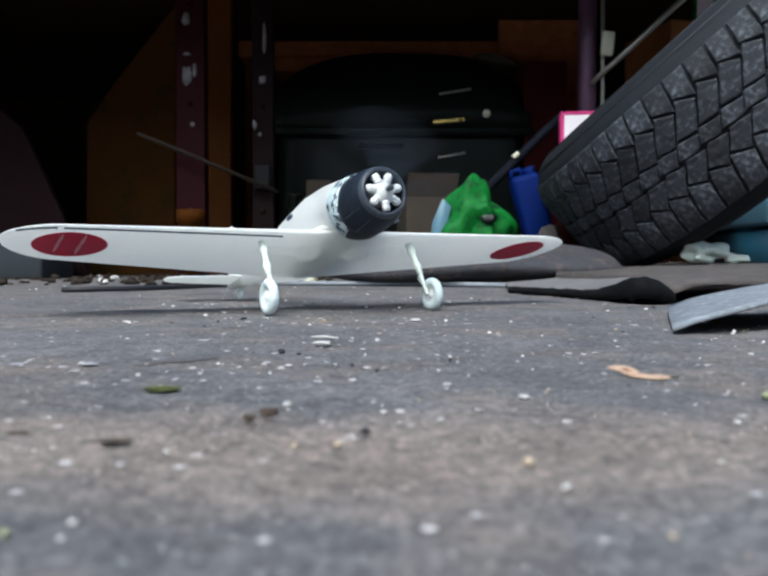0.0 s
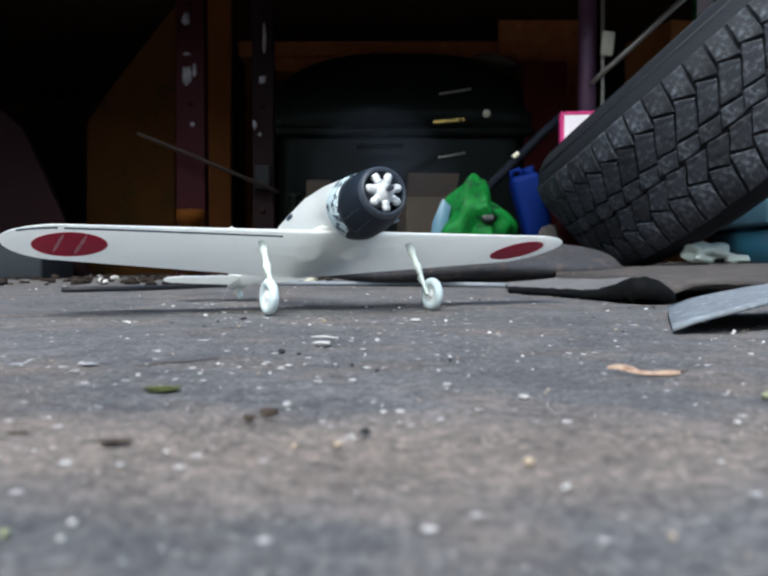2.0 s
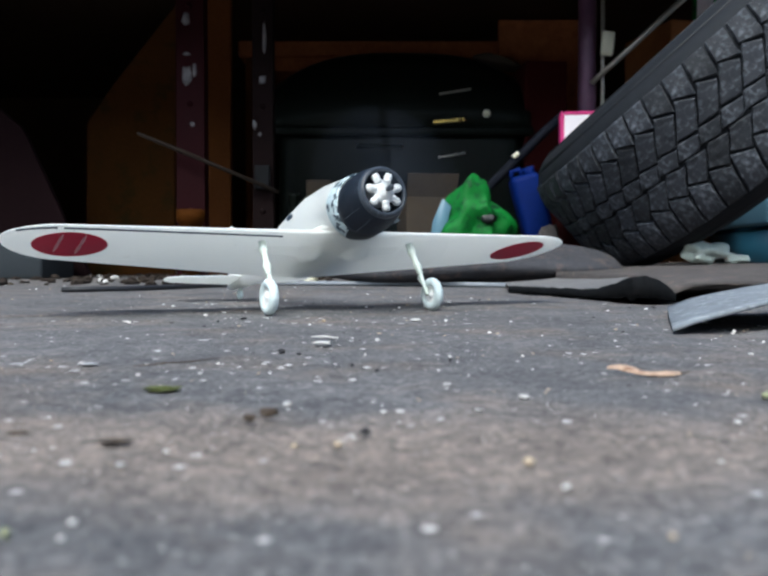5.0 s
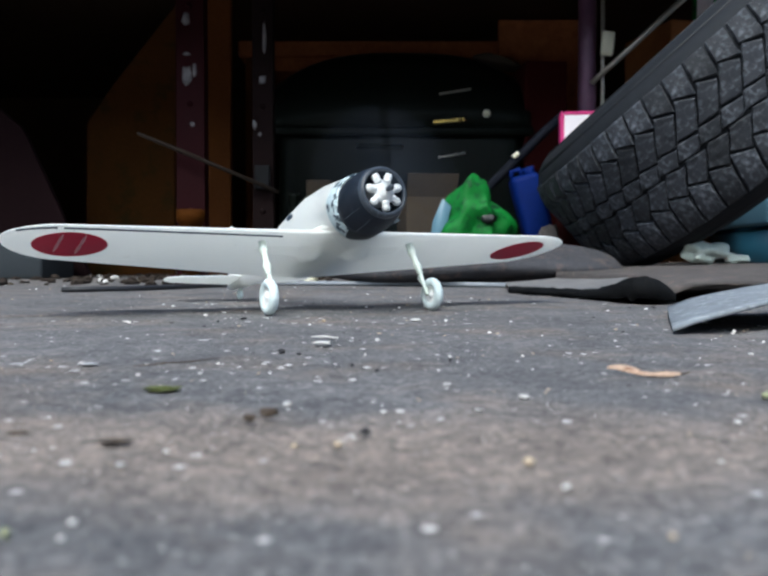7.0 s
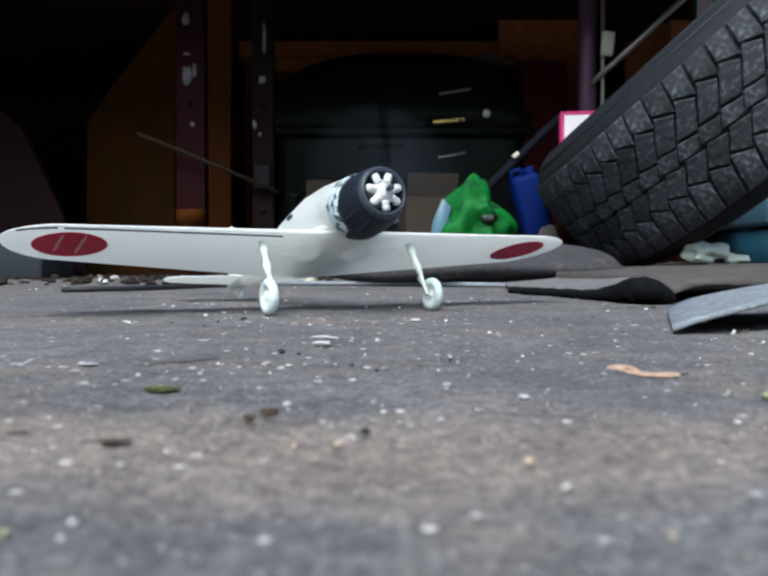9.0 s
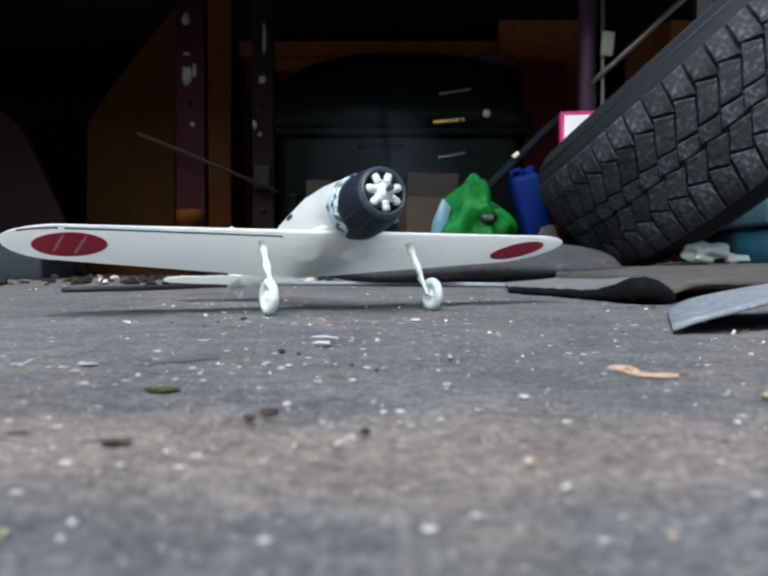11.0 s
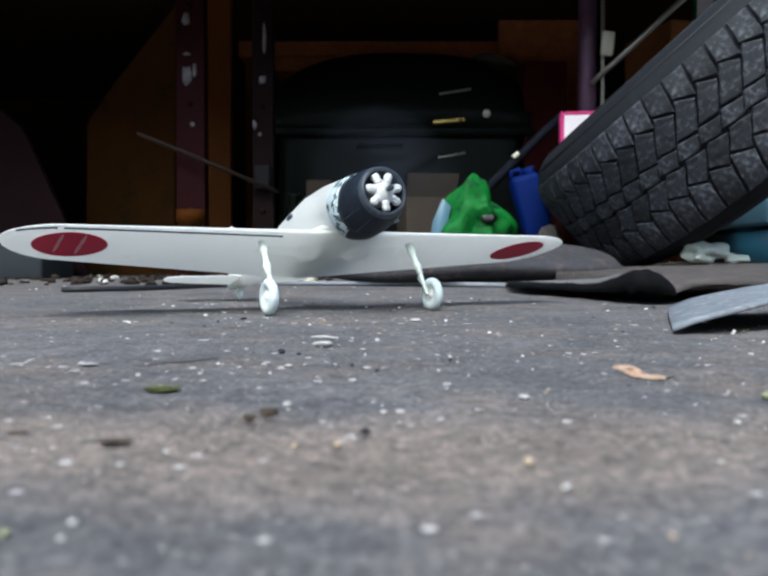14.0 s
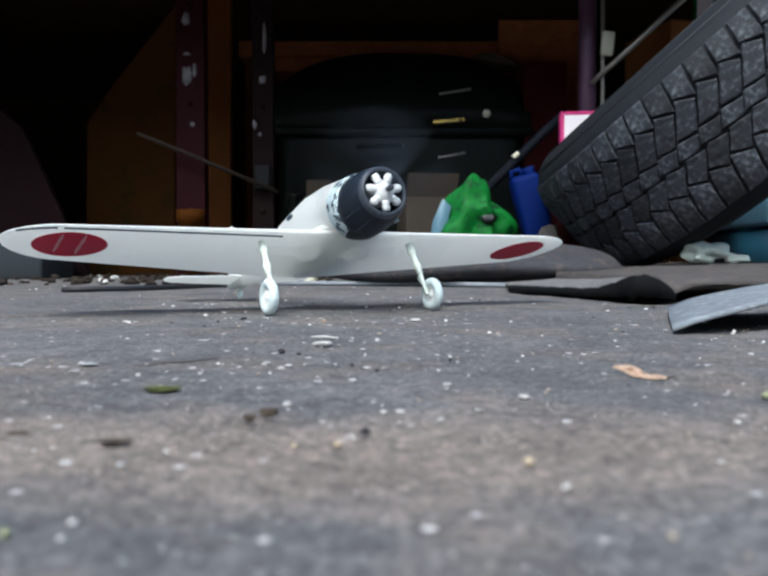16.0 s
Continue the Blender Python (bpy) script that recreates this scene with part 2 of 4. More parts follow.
# ---- ground: one sheet of tarmac, finer near the eye ----
def ground_sheet():
    def steps(lo, hi, fine, grow, start):
        out, v, d = [start], start, fine
        while v < hi:
            v += d
            d *= grow
            out.append(v)
        v, d = start, fine
        while v > lo:
            v -= d
            d *= grow
            out.insert(0, v)
        return np.array(out)

    xs, ys = steps(-60, 60, 0.0035, 1.022, 0.0), steps(-60, 60, 0.002, 1.017, 0.12)
    X, Y = np.meshgrid(xs, ys)

    def value_noise(x, y, s, seed):
        r = np.random.RandomState(seed).rand(256, 256)
        u, v = x * s, y * s
        iu, iv = np.floor(u).astype(int), np.floor(v).astype(int)
        fu, fv = u - iu, v - iv
        fu, fv = fu * fu * (3 - 2 * fu), fv * fv * (3 - 2 * fv)
        g = lambda a, b: r[a % 256, b % 256]
        return (g(iu, iv) * (1 - fu) + g(iu + 1, iv) * fu) * (1 - fv) + (g(iu, iv + 1) * (1 - fu) + g(iu + 1, iv + 1) * fu) * fv - 0.5

    near = np.clip(1.6 - np.hypot(X, Y) / 1.6, 0, 1)
    Z = near * (0.0016 * value_noise(X, Y, 14, 1) + 0.0012 * value_noise(X, Y, 60, 2) + 0.0008 * value_noise(X, Y, 220, 3))
    verts = np.stack([X, Y, Z], -1).reshape(-1, 3)
    nx, ny = len(xs), len(ys)
    i = (np.arange(ny - 1)[:, None] * nx + np.arange(nx - 1)[None, :]).reshape(-1)
    faces = np.stack([i, i + 1, i + nx + 1, i + nx], -1)
    me = bpy.data.meshes.new("ground")
    me.from_pydata(verts.tolist(), [], faces.tolist())
    me.materials.append(M_GROUND)
    for p in me.polygons:
        p.use_smooth = True
    tagged(new("ground", me), "worn grey tarmac strewn with pale grit and dust", "ground", kind="structure")


ground_sheet()


# ---- the dark shed open to the yard; added ceiling and yard wall block light ----
def wall(name, sx, sy, sz, at, material, label):
    solo(name, b_box(sx, sy, sz), material, label, "wall", pose(*at), kind="structure", smooth=False)


SHADE_ROOF = 0.66
wall("wall_back", 5.0, 0.12, 0.9, (0.2, 3.26, -0.02), M_SHED, "rough back wall of the shed, darkened for its gloom")
# side walls out of view, added to close the shed against light
wall("wall_west", 0.12, 2.1, 0.9, (-2.24, 2.15, -0.02), M_SHED, "unseen rough side wall added to close the shed, darkened for its gloom")
wall("wall_east", 0.12, 2.1, 0.9, (2.64, 2.15, -0.02), M_SHED, "unseen rough side wall added to close the shed, darkened for its gloom")
# added slab; its front edge is set to shade the shed's inside
solo("ceiling", b_box(4.76, 1.925, 0.1), M_SHED, "low dark ceiling added to keep the shed's inside in shade", "ceiling", pose(0.2, 2.2325, SHADE_ROOF), kind="structure", smooth=False)
# added behind the camera, where it cuts off light from the low sky
wall("wall_yard", 24.0, 0.25, 3.0, (0.0, -6.0, -0.02), M_YARD, "unseen brown wall added behind the camera to block low sky")


# ---- the model airplane ----
MM = 0.001


def airfoil(chord, thick, n=14):
    """Outline of a wing section from the leading edge, x back to -chord."""
    top, low = [], []
    for k in range(n + 1):
        c = 0.5 - 0.5 * math.cos(math.pi * k / n)
        t = 5 * thick * (0.2969 * math.sqrt(c) - 0.126 * c - 0.3516 * c * c + 0.2843 * c ** 3 - 0.1036 * c ** 4)
        camber = 0.02 * chord * 4 * c * (1 - c)
        top.append((-c * chord, camber + t))
        low.append((-c * chord, camber - t * 0.8))
    return top + low[-2:0:-1]


def wing_at(y):
    """Leading edge x, chord, thickness and height of the wing y millimetres from its middle."""
    s = abs(y) / 187.5
    lead = -1.0 - 9.0 * s
    chord = 82.5 - 36.0 * s
    if s > 0.84:
        k = (s - 0.84) / 0.16
        f = math.sqrt(max(0.0, 1 - k * k))
        mid = lead - chord * 0.42
        lead, chord = mid + chord * 0.42 * f, max(1.2, chord * f)
    return lead, chord, (0.135 - 0.055 * s) * chord, 10.0 + 3.8 * s - 0.132 * (-1.0 - 9.0 * s - lead)


SET = 0.132  # slope of the wing's chord against the body


def under(x, y):
    """Height of the wing's lower skin at x, y."""
    lead, chord, t, z = wing_at(y)
    c = min(1, max(0.0, (lead - x) / chord))
    tt = 5 * t * (0.2969 * math.sqrt(c) - 0.126 * c - 0.3516 * c * c + 0.2843 * c ** 3 - 0.1036 * c ** 4)
    return z + 0.02 * chord * 4 * c * (1 - c) - tt * 0.8 - SET * (lead - x)


def scaled(bm):
    bmesh.ops.scale(bm, vec=(MM, MM, MM), verts=bm.verts)
    return bm


def model_airplane():
    plane = thing("model_airplane", pose(-0.02015, 0.4926, 0.0374, -0.2, -12.1, 29.2 - 90),
                  "white plastic model fighter airplane with red roundels, propeller spinning", "model airplane")
    # wing in one piece, tip to tip, with the wheel bulges and leg ribs moulded under its root
    outer = [187.5 * f for f in (1, 0.996, 0.985, 0.965, 0.94, 0.91, 0.875, 0.84, 0.7, 0.55, 0.4, 0.3)]
    inner = [52 - 2.0 * k for k in range(26)]
    ys = [-y for y in outer + inner] + [0.0] + (outer + inner)[::-1]
    n_air = 32

    def moulding(x, y):
        wheel = max(0.0, 1 - ((x + 26) / 9) ** 2 - ((abs(y) - 17) / 9.5) ** 2)
        rib = max(0.0, 1 - ((x + 25) / 4.2) ** 2) * max(0.0, min(1.0, (abs(y) - 20) / 4, (48 - abs(y)) / 4))
        return max(5.6 * math.sqrt(wheel), 3.8 * math.sqrt(rib))

    secs = []
    for y in ys:
        lead, chord, t, z = wing_at(y)
        sec = []
        for k, (px, pz) in enumerate(airfoil(chord, t, n_air)):
            low = moulding(lead + px, y) if k > n_air else 0.0
            sec.append((lead + px, y, z + pz + SET * px - low))
        secs.append(sec)
    wing = part("wing", scaled(b_loft(secs)), M_WING, plane, "white wing, dull underneath")
    for side in (-1, 1):
        # roundel, laid on the lower skin
        bm = bmesh.new()
        cx, cy, r = -34.0, side * 152.0, 19.5
        rings = []
        for rr in (0.0, 0.25, 0.5, 0.75, 0.92, 1.0):
            ring = []
            for k in range(40):
                a = 2 * math.pi * k / 40
                x, y = cx + rr * r * math.cos(a), cy + rr * r * math.sin(a)
                lead, chord, _, _ = wing_at(y)
                x = max(lead - chord * 0.985, min(lead - 1.5, x))
                ring.append(bm.verts.new((x, y, under(x, y) - 0.25)))
            rings.append(ring)
        for a, b in zip(rings, rings[1:]):
            for k in range(40):
                bm.faces.new((a[k], a[(k + 1) % 40], b[(k + 1) % 40], b[k]))
        bmesh.ops.remove_doubles(bm, verts=bm.verts, dist=1e-4)
        part("roundel", scaled(bm), M_RED, wing, "dark red roundel with pale scratches")
        for sy, sx, ln in ((-146, -17.5, 31), (-157.5, -18, 28)) if side < 0 else ():
            pts = [(sx - ln * k / 6, sy - 1.6 * k / 6, under(sx - ln * k / 6, sy) - 0.3) for k in range(7)]
            part("scratch", scaled(b_tube(pts, [0.3, 0.9, 1.0, 0.7, 1.1, 0.8, 0.3], 6)), M_SCRATCH, wing, "pale scratch across the roundel")
        # seam between the upper and lower halves, broken near the tip
        for lo, hi in ((40, 158), (161, 180)) if side < 0 else ():
            pts = []
            for k in range(25):
                y = lo + (hi - lo) * k / 24
                lead, chord, t, z = wing_at(y)
                x = lead - 0.035 * chord
                pts.append((x, side * y, under(x, y) - 0.05))
            part("seam", scaled(b_tube(pts, 0.6, 6)), M_SEAM, wing, "thin dark seam line")
        # undercarriage leg and wheel
        leg = thing_part("landing_gear", plane, pose(0, 0, 0))
        top, foot = Vector((-14, side * 49.5, under(-14, 49) + 0.5)), Vector((0.6, side * 51.0, -27.6))
        mid = top.lerp(foot, 0.6)
        part("strut", scaled(b_tube([top.lerp(foot, k) for k in (0, 0.1, 0.13, 0.2, 0.23, 0.4, 0.43, 0.5, 0.53, 0.6, 0.62)], [2.3, 2.0, 2.7, 2.6, 1.9, 1.7, 2.5, 2.4, 1.8, 1.9, 1.5], 12)), M_GEAR, leg)
        part("lower_leg", scaled(b_tube([mid, foot + Vector((0, side * -1.0, 0)), foot], [1.25, 1.25, 1.0], 12)), M_GEAR, leg)
        part("link", scaled(b_tube([mid + Vector((0.6, 0, 1.5)), mid + Vector((-3.4, 0, -2.6)), foot + Vector((-0.6, 0, 3.0))], 0.7, 6)), M_GEAR, leg)
        hub = (foot + Vector((0, side * 2.6, 0))) * MM
        prof = [(-1.6, 5.2), (-2.4, 6.2), (-2.7, 7.6), (-2.4, 8.9), (-1.5, 9.8), (0, 10.15), (1.5, 9.8), (2.4, 8.9), (2.7, 7.6), (2.4, 6.2), (1.6, 5.2), (-1.6, 5.2)]
        wheel = part("wheel", scaled(b_turn(prof, 40, "Y")), M_TYRE_TOY, leg, "pale blue-white toy tyre", Matrix.Translation(hub))
        disc = [(-1.9, 0.01), (-1.9, 1.6), (-1.2, 2.0), (-0.9, 4.4), (-1.5, 5.3), (1.5, 5.3), (0.9, 4.4), (1.2, 2.0), (1.9, 1.6), (1.9, 0.01)]
        part("rim", scaled(b_turn(disc, 32, "Y")), M_ENGINE, wheel)

    # fuselage: sections along x with half width, height and middle
    rows = [(18, 17.2, 15.5, 24.0), (8, 17.8, 15.2, 26.0), (-10, 18.0, 16.4, 27.0), (-35, 17.2, 17.2, 27.2), (-70, 15.0, 15.8, 25.3), (-110, 11.6, 13.8, 22.0),
            (-150, 7.8, 9.8, 20.0), (-190, 4.2, 6.6, 19.0), (-215, 2.0, 4.0, 19.5), (-226, 0.5, 1.2, 19.5)]
    secs = [[(x, w * math.cos(a), zc + h * math.sin(a)) for a in (2 * math.pi * k / 28 for k in range(28))] for x, w, h, zc in rows]
    part("fuselage", scaled(b_loft(secs)), M_WING, plane, "white fuselage, overlit on its flank")
    # fairing between wing and body
    secs = []
    for x, w, h in ((2, 6, 3), (-6, 17, 7), (-30, 20, 8), (-60, 17, 6), (-84, 8, 4)):
        secs.append([(x, w * math.cos(a), 14 + 0.6 * h * math.sin(a)) for a in (2 * math.pi * k / 20 for k in range(20))])
    part("wing_fairing", scaled(b_loft(secs)), M_WING, plane)
    bm = b_lump((5.0, 0.5, 1.7), 3, 0.1, 3)
    part("side_window", scaled(bm), M_SEAM, plane, "small dark side window", pose(-0.047, -0.0170, 0.0300, -8, 0, 1))
    # cowl flaps ring
    part("flap_ring", scaled(b_turn([(24.0, 16.9), (23.0, 17.9), (15.0, 18.6), (10.5, 18.3), (9.5, 17.6), (14.0, 16.8)], 44)), M_FLAPS, plane, "chipped pale blue flaps ring",
         Matrix.Translation((0, 0, 22.0 * MM)))
    # cowl
    prof = [(21, 15.0), (22.5, 17.2), (26, 17.6), (33, 17.4), (38.5, 16.7), (42, 15.7), (45, 14.4), (47, 13.2), (47.2, 12.3), (46.2, 11.7), (40, 11.6), (30, 11.6), (30, 0.01)]
    bm = b_turn(prof, 56)
    for v in bm.verts:
        v.co.z += 0.09 * (v.co.x - 47)
    cowl = part("cowl", scaled(bm), M_COWL, plane, "scuffed blue-black engine cowl", Matrix.Translation((0, 0, 22.0 * MM)))
    part("lip", scaled(b_turn([(44.4, 14.9), (46.6, 14.5), (47.9, 13.4), (48.0, 12.5), (47.0, 11.8), (45.6, 11.7)], 48)), M_LIP, cowl, "scuffed slate-grey lip")
    bm = bmesh.new()
    b_loft([[(x, w * math.cos(a), zc + h * math.sin(a)) for a in (2 * math.pi * k / 24 for k in range(24))]
            for x, w, h, zc in ((2, 6, 2.5, -12.4), (8, 9.0, 4.6, -13.4), (16, 10.2, 6.0, -14.0), (23, 10.0, 6.0, -14.0), (27, 8.8, 5.2, -13.8), (28.4, 7.2, 4.0, -13.7), (27.6, 6.2, 3.4, -13.7), (22, 5.4, 3.0, -13.7))], bm)
    part("chin_intake", scaled(bm), M_INTAKE, cowl, "black chin intake")
    part("exhaust_stub", scaled(b_tube([(20, 13.0, -11.5), (27, 15.2, -12.0), (32, 16.4, -11.6)], [1.1, 1.1, 0.9], 10)), M_FLAPS, cowl, "pale exhaust stub")
    for ang in (-150, -118, -60, -24, 20):
        a = radians(ang)
        part("panel_line", scaled(b_tube([(x, (r + 0.05) * math.cos(a), (r + 0.05) * math.sin(a) + 0.09 * (x - 47)) for x, r in ((26, 17.6), (33, 17.4), (38.5, 16.7), (42, 15.7))], 0.22, 6)), M_LIP, cowl)
    # engine: crankcase and seven cylinders
    engine = thing_part("engine", plane, Matrix.Translation((0, 0, 22.0 * MM)))
    part("crankcase", scaled(b_turn([(38, 7.0), (46, 6.4), (48.5, 4.8), (50.5, 3.0), (51.0, 0.01)], 28)), M_ENGINE, engine)
    for k in range(7):
        a = 2 * math.pi * (k + 0.3) / 7
        d = Vector((0, math.cos(a), math.sin(a)))
        o = Vector((46.5, 0, 0))
        bm = b_tube([o + d * r for r in (3.0, 5.2, 5.6, 7.0, 7.4, 8.8, 9.4, 11.0)], [1.6, 1.7, 2.3, 2.4, 2.0, 2.5, 2.4, 1.8], 12)
        part("cylinder", scaled(bm), M_ENGINE, engine)
    # tail
    bm = bmesh.new()
    secs = []
    for y in (-61, -60, -57.5, -52, -28, 0, 28, 52, 57.5, 60, 61):
        s = abs(y) / 61
        f = math.sqrt(max(0.001, 1 - max(0, (s - 0.8) / 0.2) ** 2))
        ch = (38 - 14 * s) * max(0.06, f)
        lead = -176 - 9 * s - (1 - f) * 8
        secs.append([(lead + px, y, 19.5 + 1.5 * s + pz) for px, pz in airfoil(ch, 0.075 * ch, 8)])
    part("tailplane", scaled(b_loft(secs)), M_WING, plane)
    secs = []
    for z, lead, ch in ((18, -166, 54), (30, -175, 48), (45, -185, 41), (57, -193, 32), (64, -199, 21), (67, -205, 9)):
        secs.append([(lead + px, pz, z) for px, pz in airfoil(ch, 0.08 * ch, 8)])
    part("fin", scaled(b_loft(secs)), M_WING, plane)
    tw = thing_part("tail_gear", plane, pose(0, 0, 0))
    part("tail_strut", scaled(b_tube([(-193, 0, 15), (-196, 0, 9.5)], [1.6, 1.1], 10)), M_GEAR, tw)
    part("tail_wheel", scaled(b_turn([(-1.2, 0.01), (-1.4, 2.0), (-1.2, 3.6), (0, 4.1), (1.2, 3.6), (1.4, 2.0), (1.2, 0.01)], 24, "Y")), M_TYRE_TOY, tw, "",
         Matrix.Translation((-197.5 * MM, 0, 8.6 * MM)))
    # propeller, three blades on a small hub
    prop = new("propeller")
    prop.parent = plane
    prop.matrix_basis = Matrix.Translation((54.5 * MM, 0, 22.0 * MM))
    part("hub", scaled(b_turn([(-3.5, 1.3), (-1.5, 1.5), (1.0, 1.5), (2.0, 1.1), (2.7, 0.5), (2.8, 0.01)], 24)), M_LIP, prop)
    for k in range(3):
        secs = []
        for r, w, tw_ in ((1.5, 2.4, 60), (8, 3.2, 48), (18, 5.0, 36), (30, 5.4, 27), (40, 4.6, 22), (45, 3.2, 20), (47, 1.4, 19)):
            ct, st = math.cos(radians(tw_)), math.sin(radians(tw_))
            sec = []
            for j in range(10):
                b = 2 * math.pi * j / 10
                u, v = 0.5 * w * math.cos(b), 0.09 * w * math.sin(b)
                sec.append((u * st + v * ct, u * ct - v * st, r))
            secs.append(sec)
        part("blade", scaled(b_loft(secs)), M_PROP, prop, "", Matrix.Rotation(2 * math.pi * k / 3, 4, "X"))
    return plane, prop


def thing_part(name, parent, m):
    """An empty that holds the pieces of a part."""
    ob = new(name)
    ob.parent = parent
    ob.matrix_basis = m
    ob.empty_display_size = 0.01
    return ob


PLANE, PROP = model_airplane()


# ---- the leaning car tyre ----
def car_tyre():
    R, LEAN = 0.318, radians(42.1)
    axis = Vector((-math.sin(LEAN), 0.04, math.cos(LEAN))).normalized()
    c = Vector((math.cos(LEAN), 0, math.sin(LEAN)))
    c = (c - axis * c.dot(axis)).normalized()
    m = Matrix((c.to_4d(), axis.cross(c).to_4d(), axis.to_4d(), (0, 0, 0, 1))).transposed()
    for i in range(3):
        m[3][i] = 0
    m.translation = Vector((0.5349, 1.3093, 0.2920))
    tyre = thing("car_tyre", m, "worn black car tyre with blocky tread, leaning at the shed's edge", "tyre")
    # carcass with bulging sidewalls, turned about z
    half = [(0.0, 0.3125), (0.06, 0.3115), (0.080, 0.3085), (0.092, 0.3025), (0.1, 0.2950), (0.108, 0.285), (0.1135, 0.275), (0.1165, 0.264), (0.1165, 0.252), (0.112, 0.240),
            (0.104, 0.228), (0.096, 0.216), (0.090, 0.208), (0.078, 0.204)]
    prof = [(-z, r) for z, r in half[::-1]] + half[1:] + [(0.07, 0.212), (0, 0.216), (-0.07, 0.212), (-0.080, 0.204)]
    part("carcass", b_turn(prof, 120, "Z"), M_RUBBER_BASE, tyre)
    for side in (-1, 1):
        for z, r in ((0.1069, 0.2866), (0.1170, 0.258)):
            ring = [(z - 0.0012, r + 0.0024), (z + 0.0014, r + 0.0016), (z + 0.0014, r - 0.0016), (z - 0.0012, r - 0.0024)]
            part("sidewall_rib", b_turn([(side * a, b) for a, b in ring], 120, "Z"), M_SIDEWALL, tyre)
    # tread: two shoulder rows, two rows of slanted blocks, a middle rib; the stepped grooves cut between them
    N = 60
    step = 2 * math.pi / N
    pitch = step * R
    # lower and upper edge, slope of each edge along the lane, slant of the cross grooves, groove width, start of the lane along the tread
    E1, E2, E3, E4, E5, E6 = -0.0905, -0.0408, -0.0083, 0.0142, 0.0550, 0.0905
    start4 = 0.72 * (E4 - E5)
    start3 = start4 + 0.72 * (E3 - E4) + 0.3 * pitch
    start2 = start3 + 0.72 * (E2 - E3)
    lanes = [(E1, E2, 0.0, -0.40, 0.25, 0.0044, start2 - 0.25 * E2), (E2, E3, -0.40, -0.13, 0.72, 0.0030, start3 - 0.72 * E3), (E3, E4, -0.13, -0.13, 0.72, 0.0014, start4 - 0.72 * E4),
             (E4, E5, -0.13, -0.40, 0.72, 0.0032, -0.72 * E5), (E5, E6, -0.40, 0.0, 0.20, 0.0044, -0.20 * E5)]
    rng = random.Random(5)

    def block(lo, hi, k_lo, k_hi, slant, gap, start):
        """One worn tread block with slanted, stepped edges; its foot sinks into the carcass."""
        bm = bmesh.new()
        rows = 5
        jig = [[(rng.uniform(-1, 1) * 0.0009, rng.uniform(-1, 1) * 0.0008, rng.uniform(-1, 0.2) * 0.0010) for _ in range(3)] for _ in range(rows)]
        wide = pitch / 2 - gap / 2
        seam = 0.0018

        def grid(rr, inset):
            out = []
            for a in range(rows):
                v = a / (rows - 1)
                line = []
                for b, e in enumerate((-1, 0, 1)):
                    u = e * (wide - inset)
                    z = (lo + seam + inset + k_lo * u) * (1 - v) + (hi - seam - inset + k_hi * u) * v
                    jt, jz, jr = jig[a][b]
                    t = start + u + slant * z + jt
                    drop = 0.010 * max(0, abs(z) / 0.091 - 0.62) ** 1.6 / 0.21 - jr
                    ang = t / R + 4.2415 + step / 2
                    line.append(bm.verts.new(((rr - drop) * math.cos(ang), (rr - drop) * math.sin(ang), z + jz)))
                out.append(line)
            return out

        levels = [grid(R * 0.972, -0.0006), grid(R * 0.9965, 0.0), grid(R, 0.0014)]
        rims = [[g[0][0], g[0][1], g[0][2]] + [g[k][2] for k in range(1, rows)] + [g[-1][1], g[-1][0]] + [g[k][0] for k in range(rows - 2, 0, -1)] for g in levels]
        for p, q in zip(rims, rims[1:]):
            for k in range(len(p)):
                bm.faces.new((p[k], p[(k + 1) % len(p)], q[(k + 1) % len(p)], q[k]))
        top = levels[-1]
        for a in range(rows - 1):
            for b in range(2):
                bm.faces.new((top[a][b], top[a][b + 1], top[a + 1][b + 1], top[a + 1][b]))
        for v in [v for line in levels[0] for v in line if not v.link_faces]:
            bm.verts.remove(v)
        for v in [v for line in levels[1] for v in line if not v.link_faces]:
            bm.verts.remove(v)
        return mesh_of("tread_block", bm, M_RUBBER, smooth=False)

    rest = bmesh.new()
    for lane in lanes:
        kinds = [block(*lane) for _ in range(8)]
        for k in range(N):
            me = rng.choice(kinds)
            a = (k - N // 2) * step
            turn = Matrix.Rotation(a, 4, "Z")
            if -0.9 < a < 1.5:
                ob = new("tread_block", me)
                ob.parent = tyre
                ob.matrix_basis = turn
            else:
                tmp = me.copy()
                tmp.transform(turn)
                rest.from_mesh(tmp)
                bpy.data.meshes.remove(tmp)
    tagged(part("tread_rest", rest, M_RUBBER, tyre, smooth=False), kind="stuff")
    return tyre


car_tyre()


# ---- more materials ----
M_FELT = mat("grey_felt_top", (0.15, 0.145, 0.145), 0.9, 0, 0.25, 30, 500, 0.5, 0.001, second=(0.21, 0.185, 0.165), patch=0.58)
M_BITUMEN = mat("black_bitumen_edge", (0.006, 0.0065, 0.0075), 0.8, 0, 0.4, 90, 700, 0.6, 0.002, spec=0.12)
M_MAT = mat("brown_grey_matting", (0.095, 0.085, 0.082), 0.92, 0, 0.4, 22, 400, 0.8, 0.003, spec=0.2, second=(0.17, 0.13, 0.115), patch=0.55)
M_SLATE = mat("pale_blue_grey_slate", (0.2, 0.22, 0.245), 0.65, 0, 0.45, 60, 420, 0.5, 0.001, spec=0.3, second=(0.4, 0.43, 0.46), patch=0.55)
